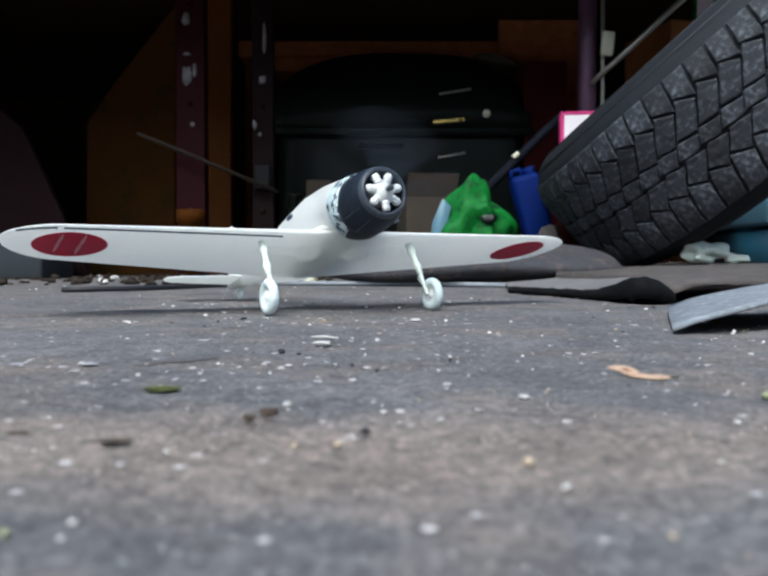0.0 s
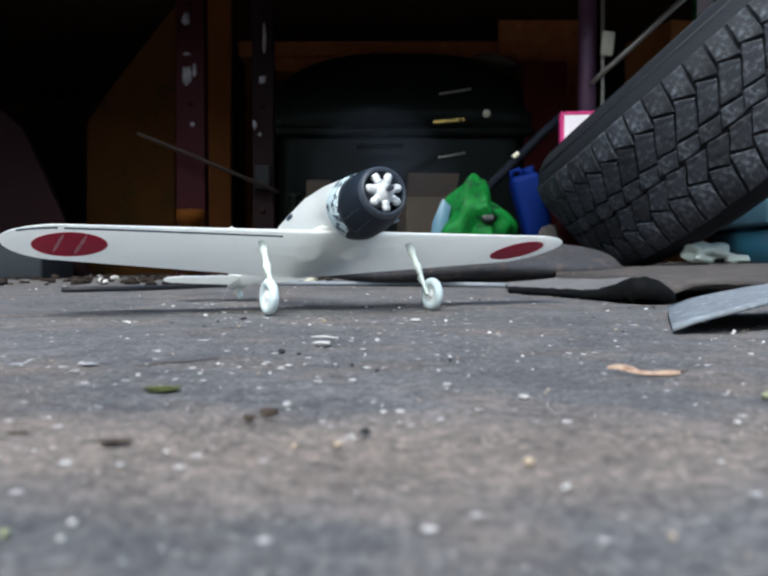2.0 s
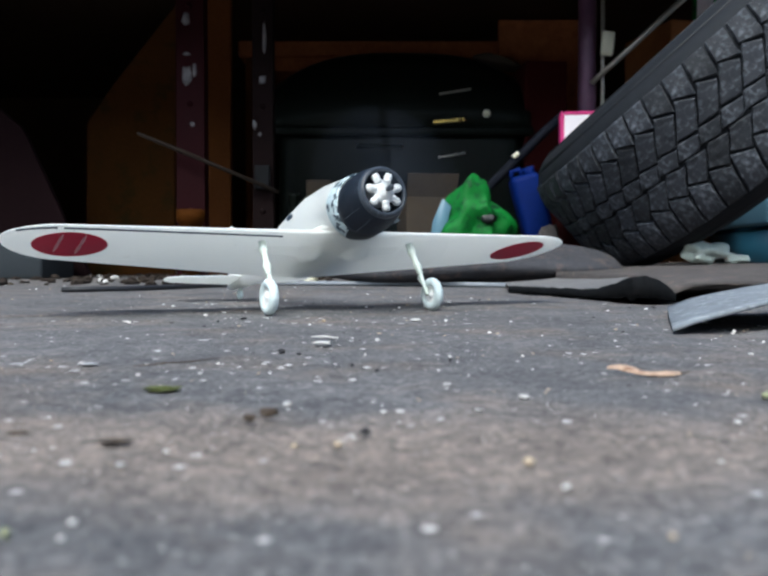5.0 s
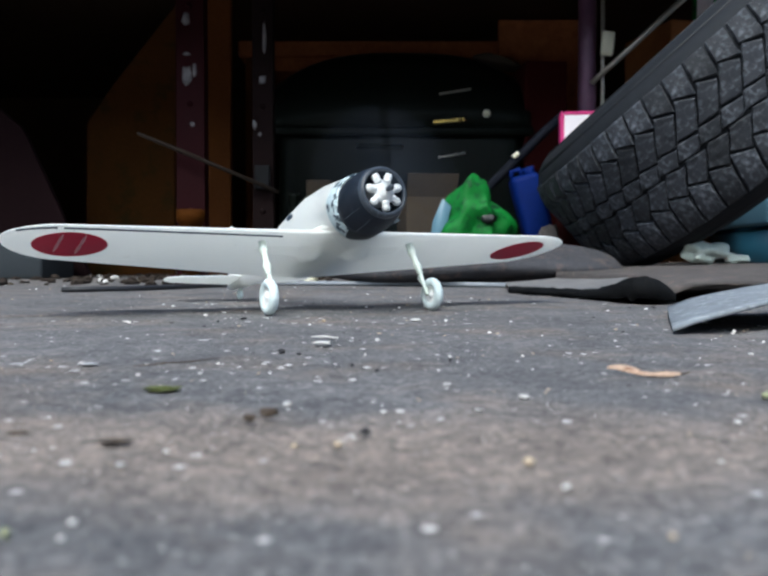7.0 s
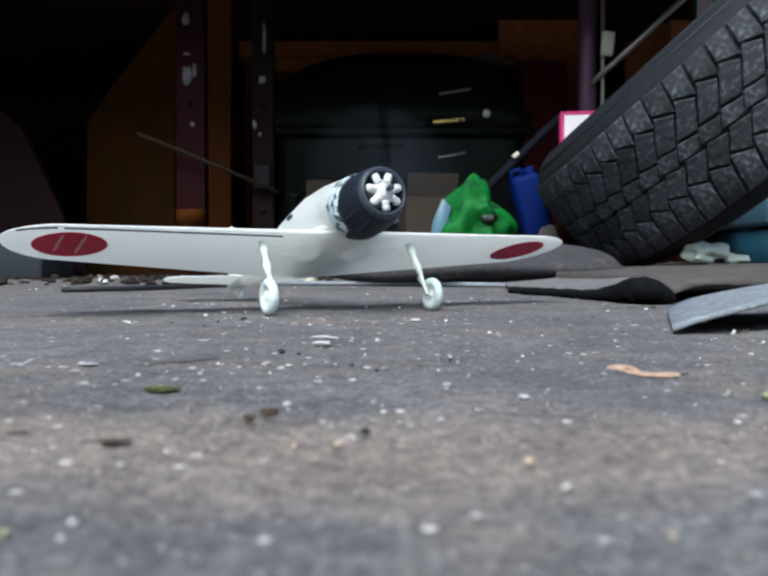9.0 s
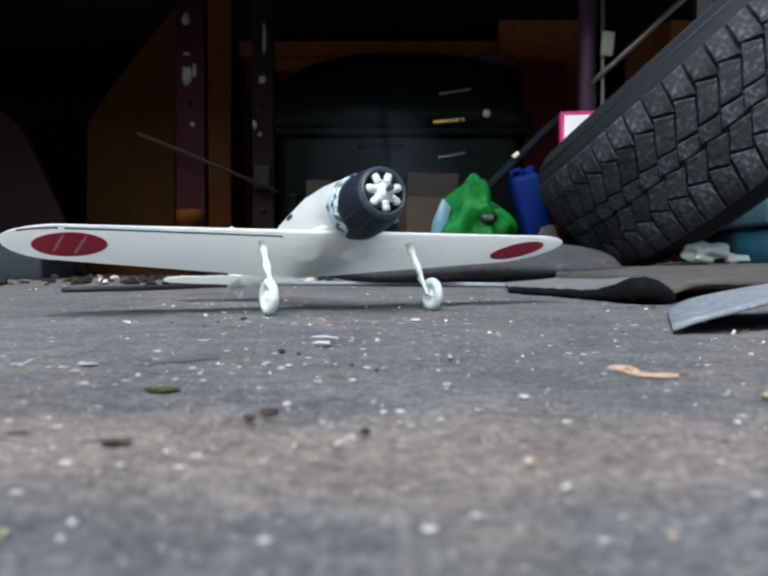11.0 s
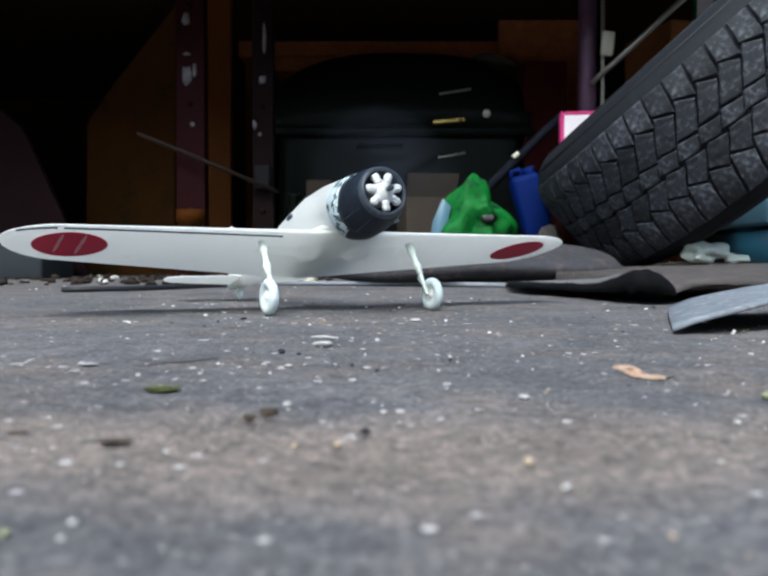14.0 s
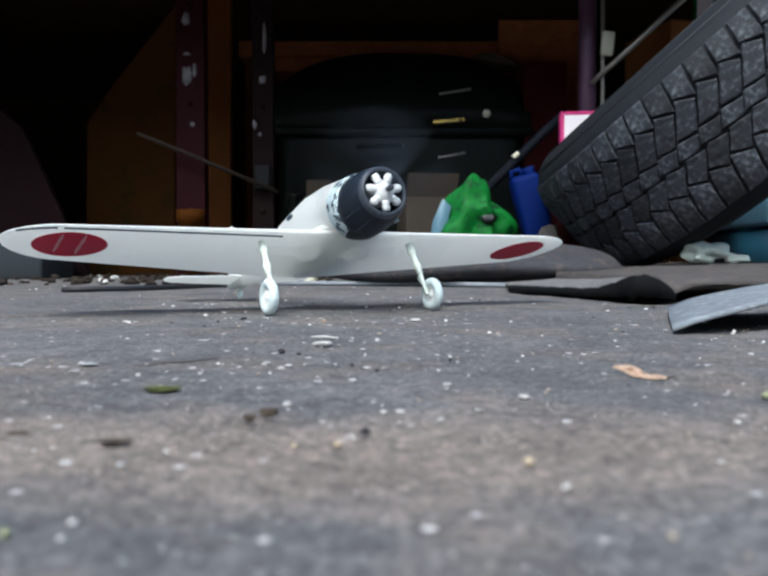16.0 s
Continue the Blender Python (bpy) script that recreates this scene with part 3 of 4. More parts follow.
M_ROCK = mat("blue_grey_stone", (0.062, 0.062, 0.07), 0.85, 0, 0.35, 25, 300, 0.8, 0.004, spec=0.2, second=(0.12, 0.095, 0.088), patch=0.54)
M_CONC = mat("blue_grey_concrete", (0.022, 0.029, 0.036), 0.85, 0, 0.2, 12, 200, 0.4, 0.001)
M_LEAF = mat("dry_tan_leaf", (0.52, 0.36, 0.25), 0.65, 0, 0.35, 160, 1500, 0.5, 0.0005, second=(0.15, 0.05, 0.014), patch=0.49, soft_patch=0.2)
M_MOSS = mat("green_moss", (0.09, 0.105, 0.03), 0.9, 0, 0.4, 300, 2000, 0.6, 0.0006)
M_TWIG = mat("dark_brown_twig", (0.07, 0.05, 0.035), 0.85, 0, 0.3, 200, 1500, 0.5, 0.0005)
M_CANE = mat("old_dark_cane", (0.035, 0.026, 0.02), 0.85, 0, 0.3, 60, 500, 0.3, 0.0005, spec=0.2)
M_LITTER = mat("dark_leaf_litter", (0.028, 0.021, 0.017), 0.9, 0, 0.5, 60, 500, 0.5, 0.001, spec=0.2)
M_ORANGE = mat("orange_brown_card", (0.3, 0.12, 0.045), 0.85, 0, 0.3, 14, 250, 0.2, 0.0006, spec=0.1)
M_PALE = mat("pale_grit", (0.66, 0.65, 0.63), 0.6, 0, 0.15, 300, 2000, 0.3, 0.0003, each=0.2)
M_TAN = mat("tan_grit", (0.5, 0.4, 0.28), 0.7, 0, 0.2, 300, 2000, 0.3, 0.0003, each=0.2)
M_DARK = mat("dark_grit", (0.03, 0.028, 0.03), 0.8, 0, 0.3, 300, 2000, 0.3, 0.0003, each=0.2)
M_GREENISH = mat("lichen_grit", (0.3, 0.32, 0.18), 0.8, 0, 0.2, 300, 2000, 0.3, 0.0003)
# post steel and bracket: base colours lowered to stand in for the shed's gloom
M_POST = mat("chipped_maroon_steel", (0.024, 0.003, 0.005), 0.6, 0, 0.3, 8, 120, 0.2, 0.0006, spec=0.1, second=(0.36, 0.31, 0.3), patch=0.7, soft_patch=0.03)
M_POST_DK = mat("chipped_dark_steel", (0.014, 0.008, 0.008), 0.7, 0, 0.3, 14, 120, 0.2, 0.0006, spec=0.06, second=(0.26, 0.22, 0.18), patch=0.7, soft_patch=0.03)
M_BRACKET = mat("dark_grey_bracket", (0.02, 0.021, 0.023), 0.7, 0, 0.4, 60, 500, 0.2, 0.0005, spec=0.1)
M_CHIP = mat("bare_pale_steel", (0.2, 0.19, 0.2), 0.6, 0, 0.4, 90, 700, 0.2, 0.0004)
M_POST_PU = mat("purple_brown_steel", (0.13, 0.06, 0.11), 0.35, 0.2, 0.25, 14, 200, 0.15, 0.0006)
# ply to chest plastic: colour and specular cut to imitate the shed's gloom
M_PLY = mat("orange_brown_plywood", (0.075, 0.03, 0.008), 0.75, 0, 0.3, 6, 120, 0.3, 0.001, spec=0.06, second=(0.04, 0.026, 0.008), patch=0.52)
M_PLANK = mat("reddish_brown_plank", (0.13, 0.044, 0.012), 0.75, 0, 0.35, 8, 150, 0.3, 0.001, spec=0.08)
M_PURPLE = mat("gloom_dark_mauve_board", (0.012, 0.006, 0.007), 0.9, 0, 0.35, 8, 120, 0.3, 0.001, spec=0.05)
M_TRUNK = mat("dark_green_plastic", (0.008, 0.0115, 0.009), 0.4, 0, 0.35, 10, 200, 0.15, 0.0008, spec=0.15)
M_TRIM = mat("worn_pale_metal", (0.5, 0.48, 0.42), 0.35, 0.7, 0.2, 60, 700, 0.2, 0.0004)
M_YELLOW = mat("yellow_brass", (0.95, 0.68, 0.22), 0.25, 0.9, 0.15, 60, 700, 0.1, 0.0004)
M_CREAM = mat("cream_plastic", (0.92, 0.9, 0.7), 0.45, 0, 0.08, 60, 500, 0.1, 0.0004)
# red board and cardboard, both darkened in place of the shed's shade
M_CRATE = mat("dark_red_board", (0.05, 0.007, 0.007), 0.8, 0, 0.3, 10, 150, 0.2, 0.0008, spec=0.1)
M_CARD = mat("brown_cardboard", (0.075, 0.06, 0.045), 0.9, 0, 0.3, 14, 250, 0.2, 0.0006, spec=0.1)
M_GREEN = mat("bright_green_bag", (0.008, 0.15, 0.02), 0.6, 0, 0.3, 30, 200, 0.5, 0.003, spec=0.25, second=(0.004, 0.045, 0.014), patch=0.52)
M_BLUE = mat("deep_blue_plastic", (0.002, 0.012, 0.1), 0.6, 0, 0.25, 20, 200, 0.1, 0.0006, spec=0.08)
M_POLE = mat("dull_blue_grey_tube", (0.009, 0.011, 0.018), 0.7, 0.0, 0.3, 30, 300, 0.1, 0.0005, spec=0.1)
M_WHITE = mat("white_card", (0.85, 0.8, 0.85), 0.5, 0, 0.05, 30, 300, 0.05, 0.0004)
M_PINK = mat("magenta_card_edge", (0.6, 0.03, 0.2), 0.5, 0, 0.1, 30, 300, 0.05, 0.0004)
M_TEAL = mat("teal_plastic", (0.03, 0.12, 0.19), 0.4, 0, 0.15, 12, 200, 0.1, 0.0006)
M_TEAL_LT = mat("pale_teal_plastic", (0.1, 0.2, 0.27), 0.4, 0, 0.15, 12, 200, 0.1, 0.0006)
M_FILM = mat("pale_green_plastic_film", (0.62, 0.7, 0.63), 0.4, 0, 0.15, 60, 500, 0.3, 0.001)
M_CABLE = mat("black_cable_sheath", (0.02, 0.02, 0.024), 0.5, 0, 0.2, 60, 500, 0.1, 0.0004)
M_CABLE_GY = mat("grey_cable_sheath", (0.22, 0.24, 0.27), 0.55, 0, 0.2, 60, 500, 0.1, 0.0004)
# clay orange darkened so that the pot looks sunk in gloom
M_TERRA = mat("darkened_orange_clay", (0.06, 0.02, 0.003), 0.8, 0, 0.2, 30, 300, 0.2, 0.0006, spec=0.05)
# brown raised above the planks to make up for light lost under the ceiling
M_BROWN = mat("brightened_brown_board", (0.32, 0.11, 0.042), 0.8, 0, 0.5, 5, 60, 0.2, 0.001, spec=0.1)
M_CONC_PALE = mat("pale_scuff", (0.46, 0.46, 0.46), 0.8, 0, 0.25, 300, 2000, 0.3, 0.0003)
M_BRICK = mat("red_brick_chip", (0.34, 0.08, 0.06), 0.85, 0, 0.25, 60, 500, 0.4, 0.0008)


# ---- on the tarmac beside the airplane ----
def lerp_rows(rows, t):
    """Linear values between rows of (t, a, b, ...)."""
    for a, b in zip(rows, rows[1:]):
        if t <= b[0]:
            k = (t - a[0]) / (b[0] - a[0])
            return [x + (y - x) * k for x, y in zip(a[1:], b[1:])]
    return list(rows[-1][1:])


FLAP_AT = (0.222, 0.70, 0.0)


def roofing_flap():
    """The loose corner of a felt sheet: grey on top, with a ragged black edge that rises into a fold."""
    flap = thing("roofing_felt_flap", pose(*FLAP_AT), "loose grey roofing felt corner with black edge, fluttering", "roofing felt")
    front = [(0, 0.1185, 0.79, 0.0062), (0.25, 0.137, 0.735, 0.0066), (0.5, 0.160, 0.665, 0.0070), (0.62, 0.167, 0.635, 0.0085), (0.7, 0.170, 0.615, 0.0125), (0.8, 0.1755, 0.585, 0.0185),
             (0.87, 0.183, 0.578, 0.0195), (0.93, 0.194, 0.582, 0.0165), (0.97, 0.203, 0.590, 0.0125), (1, 0.212, 0.603, 0.0060)]
    back = [(0, 0.150, 1.02), (0.5, 0.215, 1.03), (1, 0.275, 1.04)]
    nu, nv = 56, 10
    top = []
    for i in range(nu + 1):
        u = i / nu
        fx, fy, fz = lerp_rows(front, u)
        bx, by = lerp_rows(back, u)
        row = []
        for j in range(nv + 1):
            v = j / nv
            x, y = fx + (bx - fx) * v, fy + (by - fy) * v
            z = fz + (0.006 + 0.010 * u - fz) * min(1, v * 1.7)
            z += 0.0012 * noise.noise(Vector((x * 60, y * 30, 0.3))) + (0.0009 * noise.noise(Vector((u * 40, 0.2, 7))) if j == 0 else 0)
            row.append(Vector((x - FLAP_AT[0], y - FLAP_AT[1], z)))
        top.append(row)
    bm = bmesh.new()
    vs = [[bm.verts.new(p) for p in row] for row in top]
    for i in range(nu):
        for j in range(nv):
            bm.faces.new((vs[i][j], vs[i + 1][j], vs[i + 1][j + 1], vs[i][j + 1]))
    part("felt_top", bm, M_FELT, flap, "dusty grey felt")
    bm = bmesh.new()
    rings = []
    for i in range(nu + 1):
        p = top[i][0]
        q = top[i][1]
        d = (q - p).normalized()
        thick = max(0.0036, p.z * 0.78) * (1 + 0.4 * noise.noise(Vector((i * 0.5, 3.1, 0))))
        z0 = max(0.0006, p.z - thick)
        out = Vector((-d.x, -d.y, 0)) * 0.003
        rings.append([bm.verts.new(c) for c in (p + Vector((0, 0, 0.0008)) + d * (0.010 + 0.022 * noise.noise(Vector((i * 0.55, 8.8, 0)))), p + out * 0.5 + Vector((0, 0, 0.0002)), Vector((p.x, p.y, (p.z + z0) / 2)) + out,
                                                Vector((p.x, p.y, z0)) + out * 0.4, Vector((p.x, p.y, z0)) + d * 0.03)])
    for a, b in zip(rings, rings[1:]):
        for k in range(5):
            bm.faces.new((a[k], a[(k + 1) % 5], b[(k + 1) % 5], b[k]))
    part("black_edge", bm, M_BITUMEN, flap, "ragged black bitumen edge")
    return flap


FLAP = roofing_flap()


def matting():
    """A thick heap of matting that runs away under the tyre."""
    secs = []
    for i in range(33):
        u = i / 32
        x = 0.205 + 0.75 * u
        y0 = 0.600 + 0.30 * u
        y1 = 1.50
        top = 0.0185 + 0.010 * min(1, u * 3) + 0.0015 * noise.noise(Vector((u * 9, 1, 1)))
        low = 0.009 if 0.03 < u < 0.9 else 0.002
        sec = []
        n = 26
        for j in range(n):
            v = j / (n - 1)
            y = y0 + (y1 - y0) * v
            lift = math.sin(min(1, v * 7) * math.pi / 2)
            z = low + 0.004 + (top - low - 0.004) * lift + 0.002 * max(0, v - 0.4) + 0.0022 * noise.noise(Vector((x * 22, y * 26, 2)))
            sec.append((x + 0.02 * v, y, max(z, low + 0.003)))
        sec += [(x + 0.02, y1, 0.0015), (x + 0.01, (y0 + y1) / 2, 0.0015), (x, y0 + 0.09, 0.0015), (x, y0 + 0.02, low)]
        secs.append(sec)
    solo("matting", b_loft(secs), M_MAT, "thick brown-grey matting heaped under the tyre", "matting")


def slate_sheet():
    """A pale curved offcut that arches off the ground."""
    nu, nv, th = 22, 8, 0.0016
    tops = []
    for i in range(nu + 1):
        u = i / nu
        row = []
        for j in range(nv + 1):
            v = j / nv
            fx, fy, fz = 0.1205 + 0.24 * u, 0.345 + 0.05 * u, 0.0022 + 0.0165 * math.sin(min(1.0, u * 1.05) * math.pi) ** 0.8
            bx, by, bz = 0.1625 + 0.26 * u, 0.475 + 0.08 * u, 0.0045 + 0.0165 * math.sin(min(1.0, u * 1.05) * math.pi) ** 0.8
            wob = 0.0006 * noise.noise(Vector((u * 7, v * 5, 4)))
            edge = 0.0008 * noise.noise(Vector((u * 25, v * 25, 9)))
            row.append(Vector((fx + (bx - fx) * v + edge, fy + (by - fy) * v + edge, max(fz + (bz - fz) * v + wob, 0.0024))))
        tops.append(row)
    bm = bmesh.new()
    a = [[bm.verts.new(p) for p in r] for r in tops]
    b = [[bm.verts.new(p - Vector((0, 0, th))) for p in r] for r in tops]
    for i in range(nu):
        for j in range(nv):
            bm.faces.new((a[i][j], a[i + 1][j], a[i + 1][j + 1], a[i][j + 1]))
            bm.faces.new((b[i][j], b[i][j + 1], b[i + 1][j + 1], b[i + 1][j]))
    for i in range(nu):
        for j in (0, nv):
            bm.faces.new((a[i][j], a[i + 1][j], b[i + 1][j], b[i][j]))
    for j in range(nv):
        for i in (0, nu):
            bm.faces.new((a[i][j], a[i][j + 1], b[i][j + 1], b[i][j]))
    solo("slate_sheet", bm, M_SLATE, "pale blue-grey curved sheet offcut arching off the tarmac", "sheet")


matting()
slate_sheet()
solo("stone", b_lump((0.205, 0.16, 0.038), 3, 0.22, 4, 1.3), M_ROCK, "low smooth blue-grey stone behind the airplane", "stone", pose(0.106, 1.17, -0.012))
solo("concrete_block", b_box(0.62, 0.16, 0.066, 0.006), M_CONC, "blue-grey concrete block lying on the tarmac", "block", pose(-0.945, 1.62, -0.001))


def dry_leaf():
    bm = bmesh.new()
    n, w = 22, 6
    L = 0.0182
    up, dn = [], []
    for i in range(n + 1):
        u = i / n
        half = (0.0021 * math.sin(math.pi * (u * 0.92 + 0.04)) ** 0.8) * (1 + 0.25 * noise.noise(Vector((u * 9, 2.2, 0))))
        cz = 0.0010 + 0.0006 * math.cos(u * math.pi * 1.35) + 0.0003 * math.sin(u * 9)
        ru, rd = [], []
        for j in range(w + 1):
            v = j / w * 2 - 1
            z = max(0.0004, cz + 0.0007 * v * math.sin(math.pi * (u * 0.9 + 0.05)) * (0.8 + 0.4 * math.sin(u * 7 + 1)) + 0.0003 * noise.noise(Vector((u * 12, v * 3, 0))))
            ru.append(bm.verts.new((u * L, v * half + 0.0008 * math.sin(u * 6), z + 0.00025)))
            rd.append(bm.verts.new((u * L, v * half + 0.0008 * math.sin(u * 6), z)))
        up.append(ru)
        dn.append(rd)
    for i in range(n):
        for j in range(w):
            bm.faces.new((up[i][j], up[i + 1][j], up[i + 1][j + 1], up[i][j + 1]))
            bm.faces.new((dn[i][j], dn[i][j + 1], dn[i + 1][j + 1], dn[i + 1][j]))
        for j in (0, w):
            bm.faces.new((up[i][j], up[i + 1][j], dn[i + 1][j], dn[i][j]))
    for i in (0, n):
        for j in range(w):
            bm.faces.new((up[i][j], up[i][j + 1], dn[i][j + 1], dn[i][j]))
    leaf = thing("dry_leaf", pose(0.0585, 0.2165, 0.0004), "curled dry tan leaf lying on the tarmac", "leaf")
    part("blade", bm, M_LEAF, leaf)
    part("stalk", b_tube([(L * 0.97, 0.0003, 0.0009), (L + 0.001, 0.0006, 0.0011), (L + 0.0022, 0.0004, 0.0016)], [0.0003, 0.00022, 0.00015], 6), M_TWIG, leaf)
    return leaf


LEAF = dry_leaf()

PEBBLES = [
    (0.0303, 0.1786, 1.37, "w"), (0.0238, 0.1073, 0.89, "w"), (0.0212, 0.1205, 1.35, "t"), (0.0649, 0.1512, 0.89, "w"),
    (-0.0351, 0.0927, 0.71, "w"), (-0.0344, 0.0875, 0.57, "w"), (-0.0384, 0.1202, 1.06, "f"), (-0.0001, 0.1622, 0.77, "w"),
    (0.0032, 0.1638, 1.16, "f"), (-0.0201, 0.1706, 1.21, "w"), (0.0826, 0.1786, 1.16, "g"),
    (-0.0074, 0.1321, 1.01, "t"), (-0.0079, 0.2080, 1.11, "f"), (-0.0033, 0.1421, 1.43, "d"), (-0.1283, 0.4124, 3.17, "f"),
    (-0.0483, 0.2403, 0.85, "w"), (-0.0232, 0.2415, 0.86, "f"), (0.0498, 0.1217, 0.58, "w"),
]
MORE = [
    (0.1176, 0.2648, 1.09, "w"), (-0.0337, 0.2720, 1.77, "d"), (0.0200, 0.2488, 1.03, "d"), (-0.0019, 0.2240, 1.06, "d"),
    (-0.0895, 0.2451, 1.16, "f"), (-0.0339, 0.1283, 0.53, "w"), (-0.0144, 0.1321, 0.70, "t"), (-0.0405, 0.0877, 0.78, "g"),
    (0.0584, 0.1964, 0.81, "d"), (0.0190, 0.1649, 1.07, "f"), (0.0310, 0.0880, 0.62, "t"), (-0.1059, 0.2451, 1.01, "f"),
    (0.0957, 0.4418, 2.09, "f"), (0.0859, 0.3667, 1.95, "f"), (0.0165, 0.423, 4.0, "f"),
]
KINDS = {"w": (M_PALE, "small pale pebble on the tarmac", 0.5), "t": (M_TAN, "small tan pebble on the tarmac", 0.6), "d": (M_DARK, "small dark crumb on the tarmac", 0.5),
         "g": (M_GREENISH, "small lichen-green pebble on the tarmac", 0.9), "f": (M_PALE, "flat white flake on the tarmac", 0.2)}
for i, (x, y, r, k) in enumerate(PEBBLES + MORE):
    material, label, flat = KINDS[k]
    solo("pebble", b_lump((r * MM * 0.8, r * MM * 0.66, r * MM * 0.75 * flat), i + 1, 0.5, 2, 1.9), material, label, "pebble", pose(x, y, -0.0001, 0, 0, i * 47), group="grit on the tarmac")

FLAKE = solo("paper_flake", b_lump((0.0032, 0.0022, 0.0005), 5, 0.9, 3, 2.6), M_PALE, "torn white paper flake lying on the tarmac", "paper", pose(-0.0223, 0.2965, 0.0002))
solo("straw", b_tube([(-0.0285, 0.322, 0.0008), (-0.0235, 0.3205, 0.001), (-0.0175, 0.317, 0.0008)], [0.0002, 0.0005, 0.0002], 6), M_PALE, "short pale straw lying on the tarmac", "straw")
solo("moss_tuft", b_lump((0.0036, 0.0022, 0.0005), 9, 0.8, 4, 3.5), M_MOSS, "small flat tuft of green moss", "moss", pose(-0.0518, 0.1926, -0.0005))
solo("twig", b_tube([(-0.070, 0.231, 0.0006), (-0.063, 0.2355, 0.0009), (-0.056, 0.242, 0.0007), (-0.0495, 0.2485, 0.0009)], [0.00012, 0.0002, 0.00026, 0.00012], 6), M_TWIG, "thin dark twig lying on the tarmac", "twig")
solo("bark_crumb", b_lump((0.0016, 0.0011, 0.0008), 4, 0.8, 3, 2.5), M_TWIG, "brown bark crumb on the tarmac", "bark", pose(-0.022, 0.157, 0))
solo("bark_crumb", b_lump((0.0012, 0.0008, 0.0006), 14, 0.8, 3, 2.5), M_TWIG, "dark bark crumb on the tarmac", "bark", pose(-0.0248, 0.152, 0))
solo("bark_crumb", b_lump((0.0026, 0.0012, 0.0003), 24, 0.8, 3, 2.5), M_TWIG, "brown leaf fragment on the tarmac", "bark", pose(-0.044, 0.1347, 0))
solo("bark_crumb", b_lump((0.0018, 0.0010, 0.0003), 27, 0.8, 3, 2.5), M_TWIG, "brown leaf fragment on the tarmac", "bark", pose(-0.0625, 0.141, 0))
solo("black_cable", b_tube([(-0.325, 0.835, 0.003), (-0.30, 0.842, 0.003), (-0.27, 0.87, 0.003), (-0.235, 0.92, 0.003), (-0.20, 1.0, 0.003), (-0.19, 1.1, 0.003)], 0.0028, 10), M_CABLE,
     "black cable end lying on the tarmac", "cable")
solo("grey_cable", b_tube([(-0.16, 1.10, 0.0032), (-0.10, 1.085, 0.0032), (0.0, 1.06, 0.0032), (0.09, 1.03, 0.0032), (0.145, 0.985, 0.0032)], 0.003, 10), M_CABLE_GY,
     "grey cable lying along the tarmac", "cable")
solo("yellow_chip", b_box(0.018, 0.012, 0.010, 0.002), M_CREAM, "pale yellow foam chip on the tarmac", "chip", pose(-0.100, 1.14, 0, 0, 0, 20))
solo("brick_chip", b_lump((0.018, 0.014, 0.009), 6, 0.5, 2), M_BRICK, "red brick chip on the tarmac", "brick", pose(0.017, 1.52, 0))


def scattered(name, count, seed, place, size, flat, material, label):
    """Many small crumbs in one mesh."""
    rng = random.Random(seed)
    base = bmesh.new()
    bmesh.ops.create_icosphere(base, subdivisions=1, radius=1.0)
    shape = [tuple(v.co) for v in base.verts]
    tris = [[v.index for v in f.verts] for f in base.faces]
    base.free()
    verts, faces = [], []
    for _ in range(count):
        x, y = place(rng)
        s = size(rng, y)
        sx, sy, sz = s * rng.uniform(0.6, 1.4), s * rng.uniform(0.6, 1.2), s * rng.uniform(0.5, 1.1) * flat
        a = rng.uniform(0, 6.28)
        ca, sa = math.cos(a), math.sin(a)
        o = len(verts)
        for vx, vy, vz in shape:
            k = rng.uniform(0.75, 1.2)
            px, py = vx * sx * k, vy * sy * k
            verts.append((x + px * ca - py * sa, y + px * sa + py * ca, (vz * k + 0.5) * sz))
        faces += [[o + i for i in t] for t in tris]
    me = bpy.data.meshes.new(name)
    me.from_pydata(verts, [], faces)
    me.materials.append(material)
    tagged(new(name, me), label, "grit", kind="stuff")


def yard_place(rng):
    y = 0.07 * math.exp(rng.uniform(0, 2.9))
    return rng.uniform(-0.56, 0.56) * (y + 0.05), y


def grit_size(rng, y):
    return 0.00012 + 0.0009 * rng.random() ** 6 * min(1.8, max(0.15, (y - 0.09) * 5))


scattered("pale_grit", 900, 11, yard_place, grit_size, 0.6, M_PALE, "pale grit strewn over the tarmac")
scattered("tan_grit", 700, 12, yard_place, grit_size, 0.6, M_TAN, "tan grit strewn over the tarmac")
scattered("dark_grit", 700, 13, yard_place, grit_size, 0.5, M_DARK, "dark crumbs strewn over the tarmac")


scattered("pale_flakes", 420, 14, lambda r: (r.uniform(-0.3, 0.32), 0.2 + 0.5 * r.random() ** 1.3), lambda r, y: r.uniform(0.0004, 0.0016), 0.12, M_PALE, "thin pale flakes strewn over the tarmac")


scattered("pale_smears", 120, 15, lambda r: (r.uniform(-0.2, 0.24), r.uniform(0.22, 0.6)), lambda r, y: 0.0007 + 0.0019 * r.random() ** 2, 0.04, M_CONC_PALE, "pale scuffs on the tarmac")


def litter_place(rng):
    y = rng.uniform(1.1, 2.1)
    return rng.uniform(-0.52, 0.05) * y, y


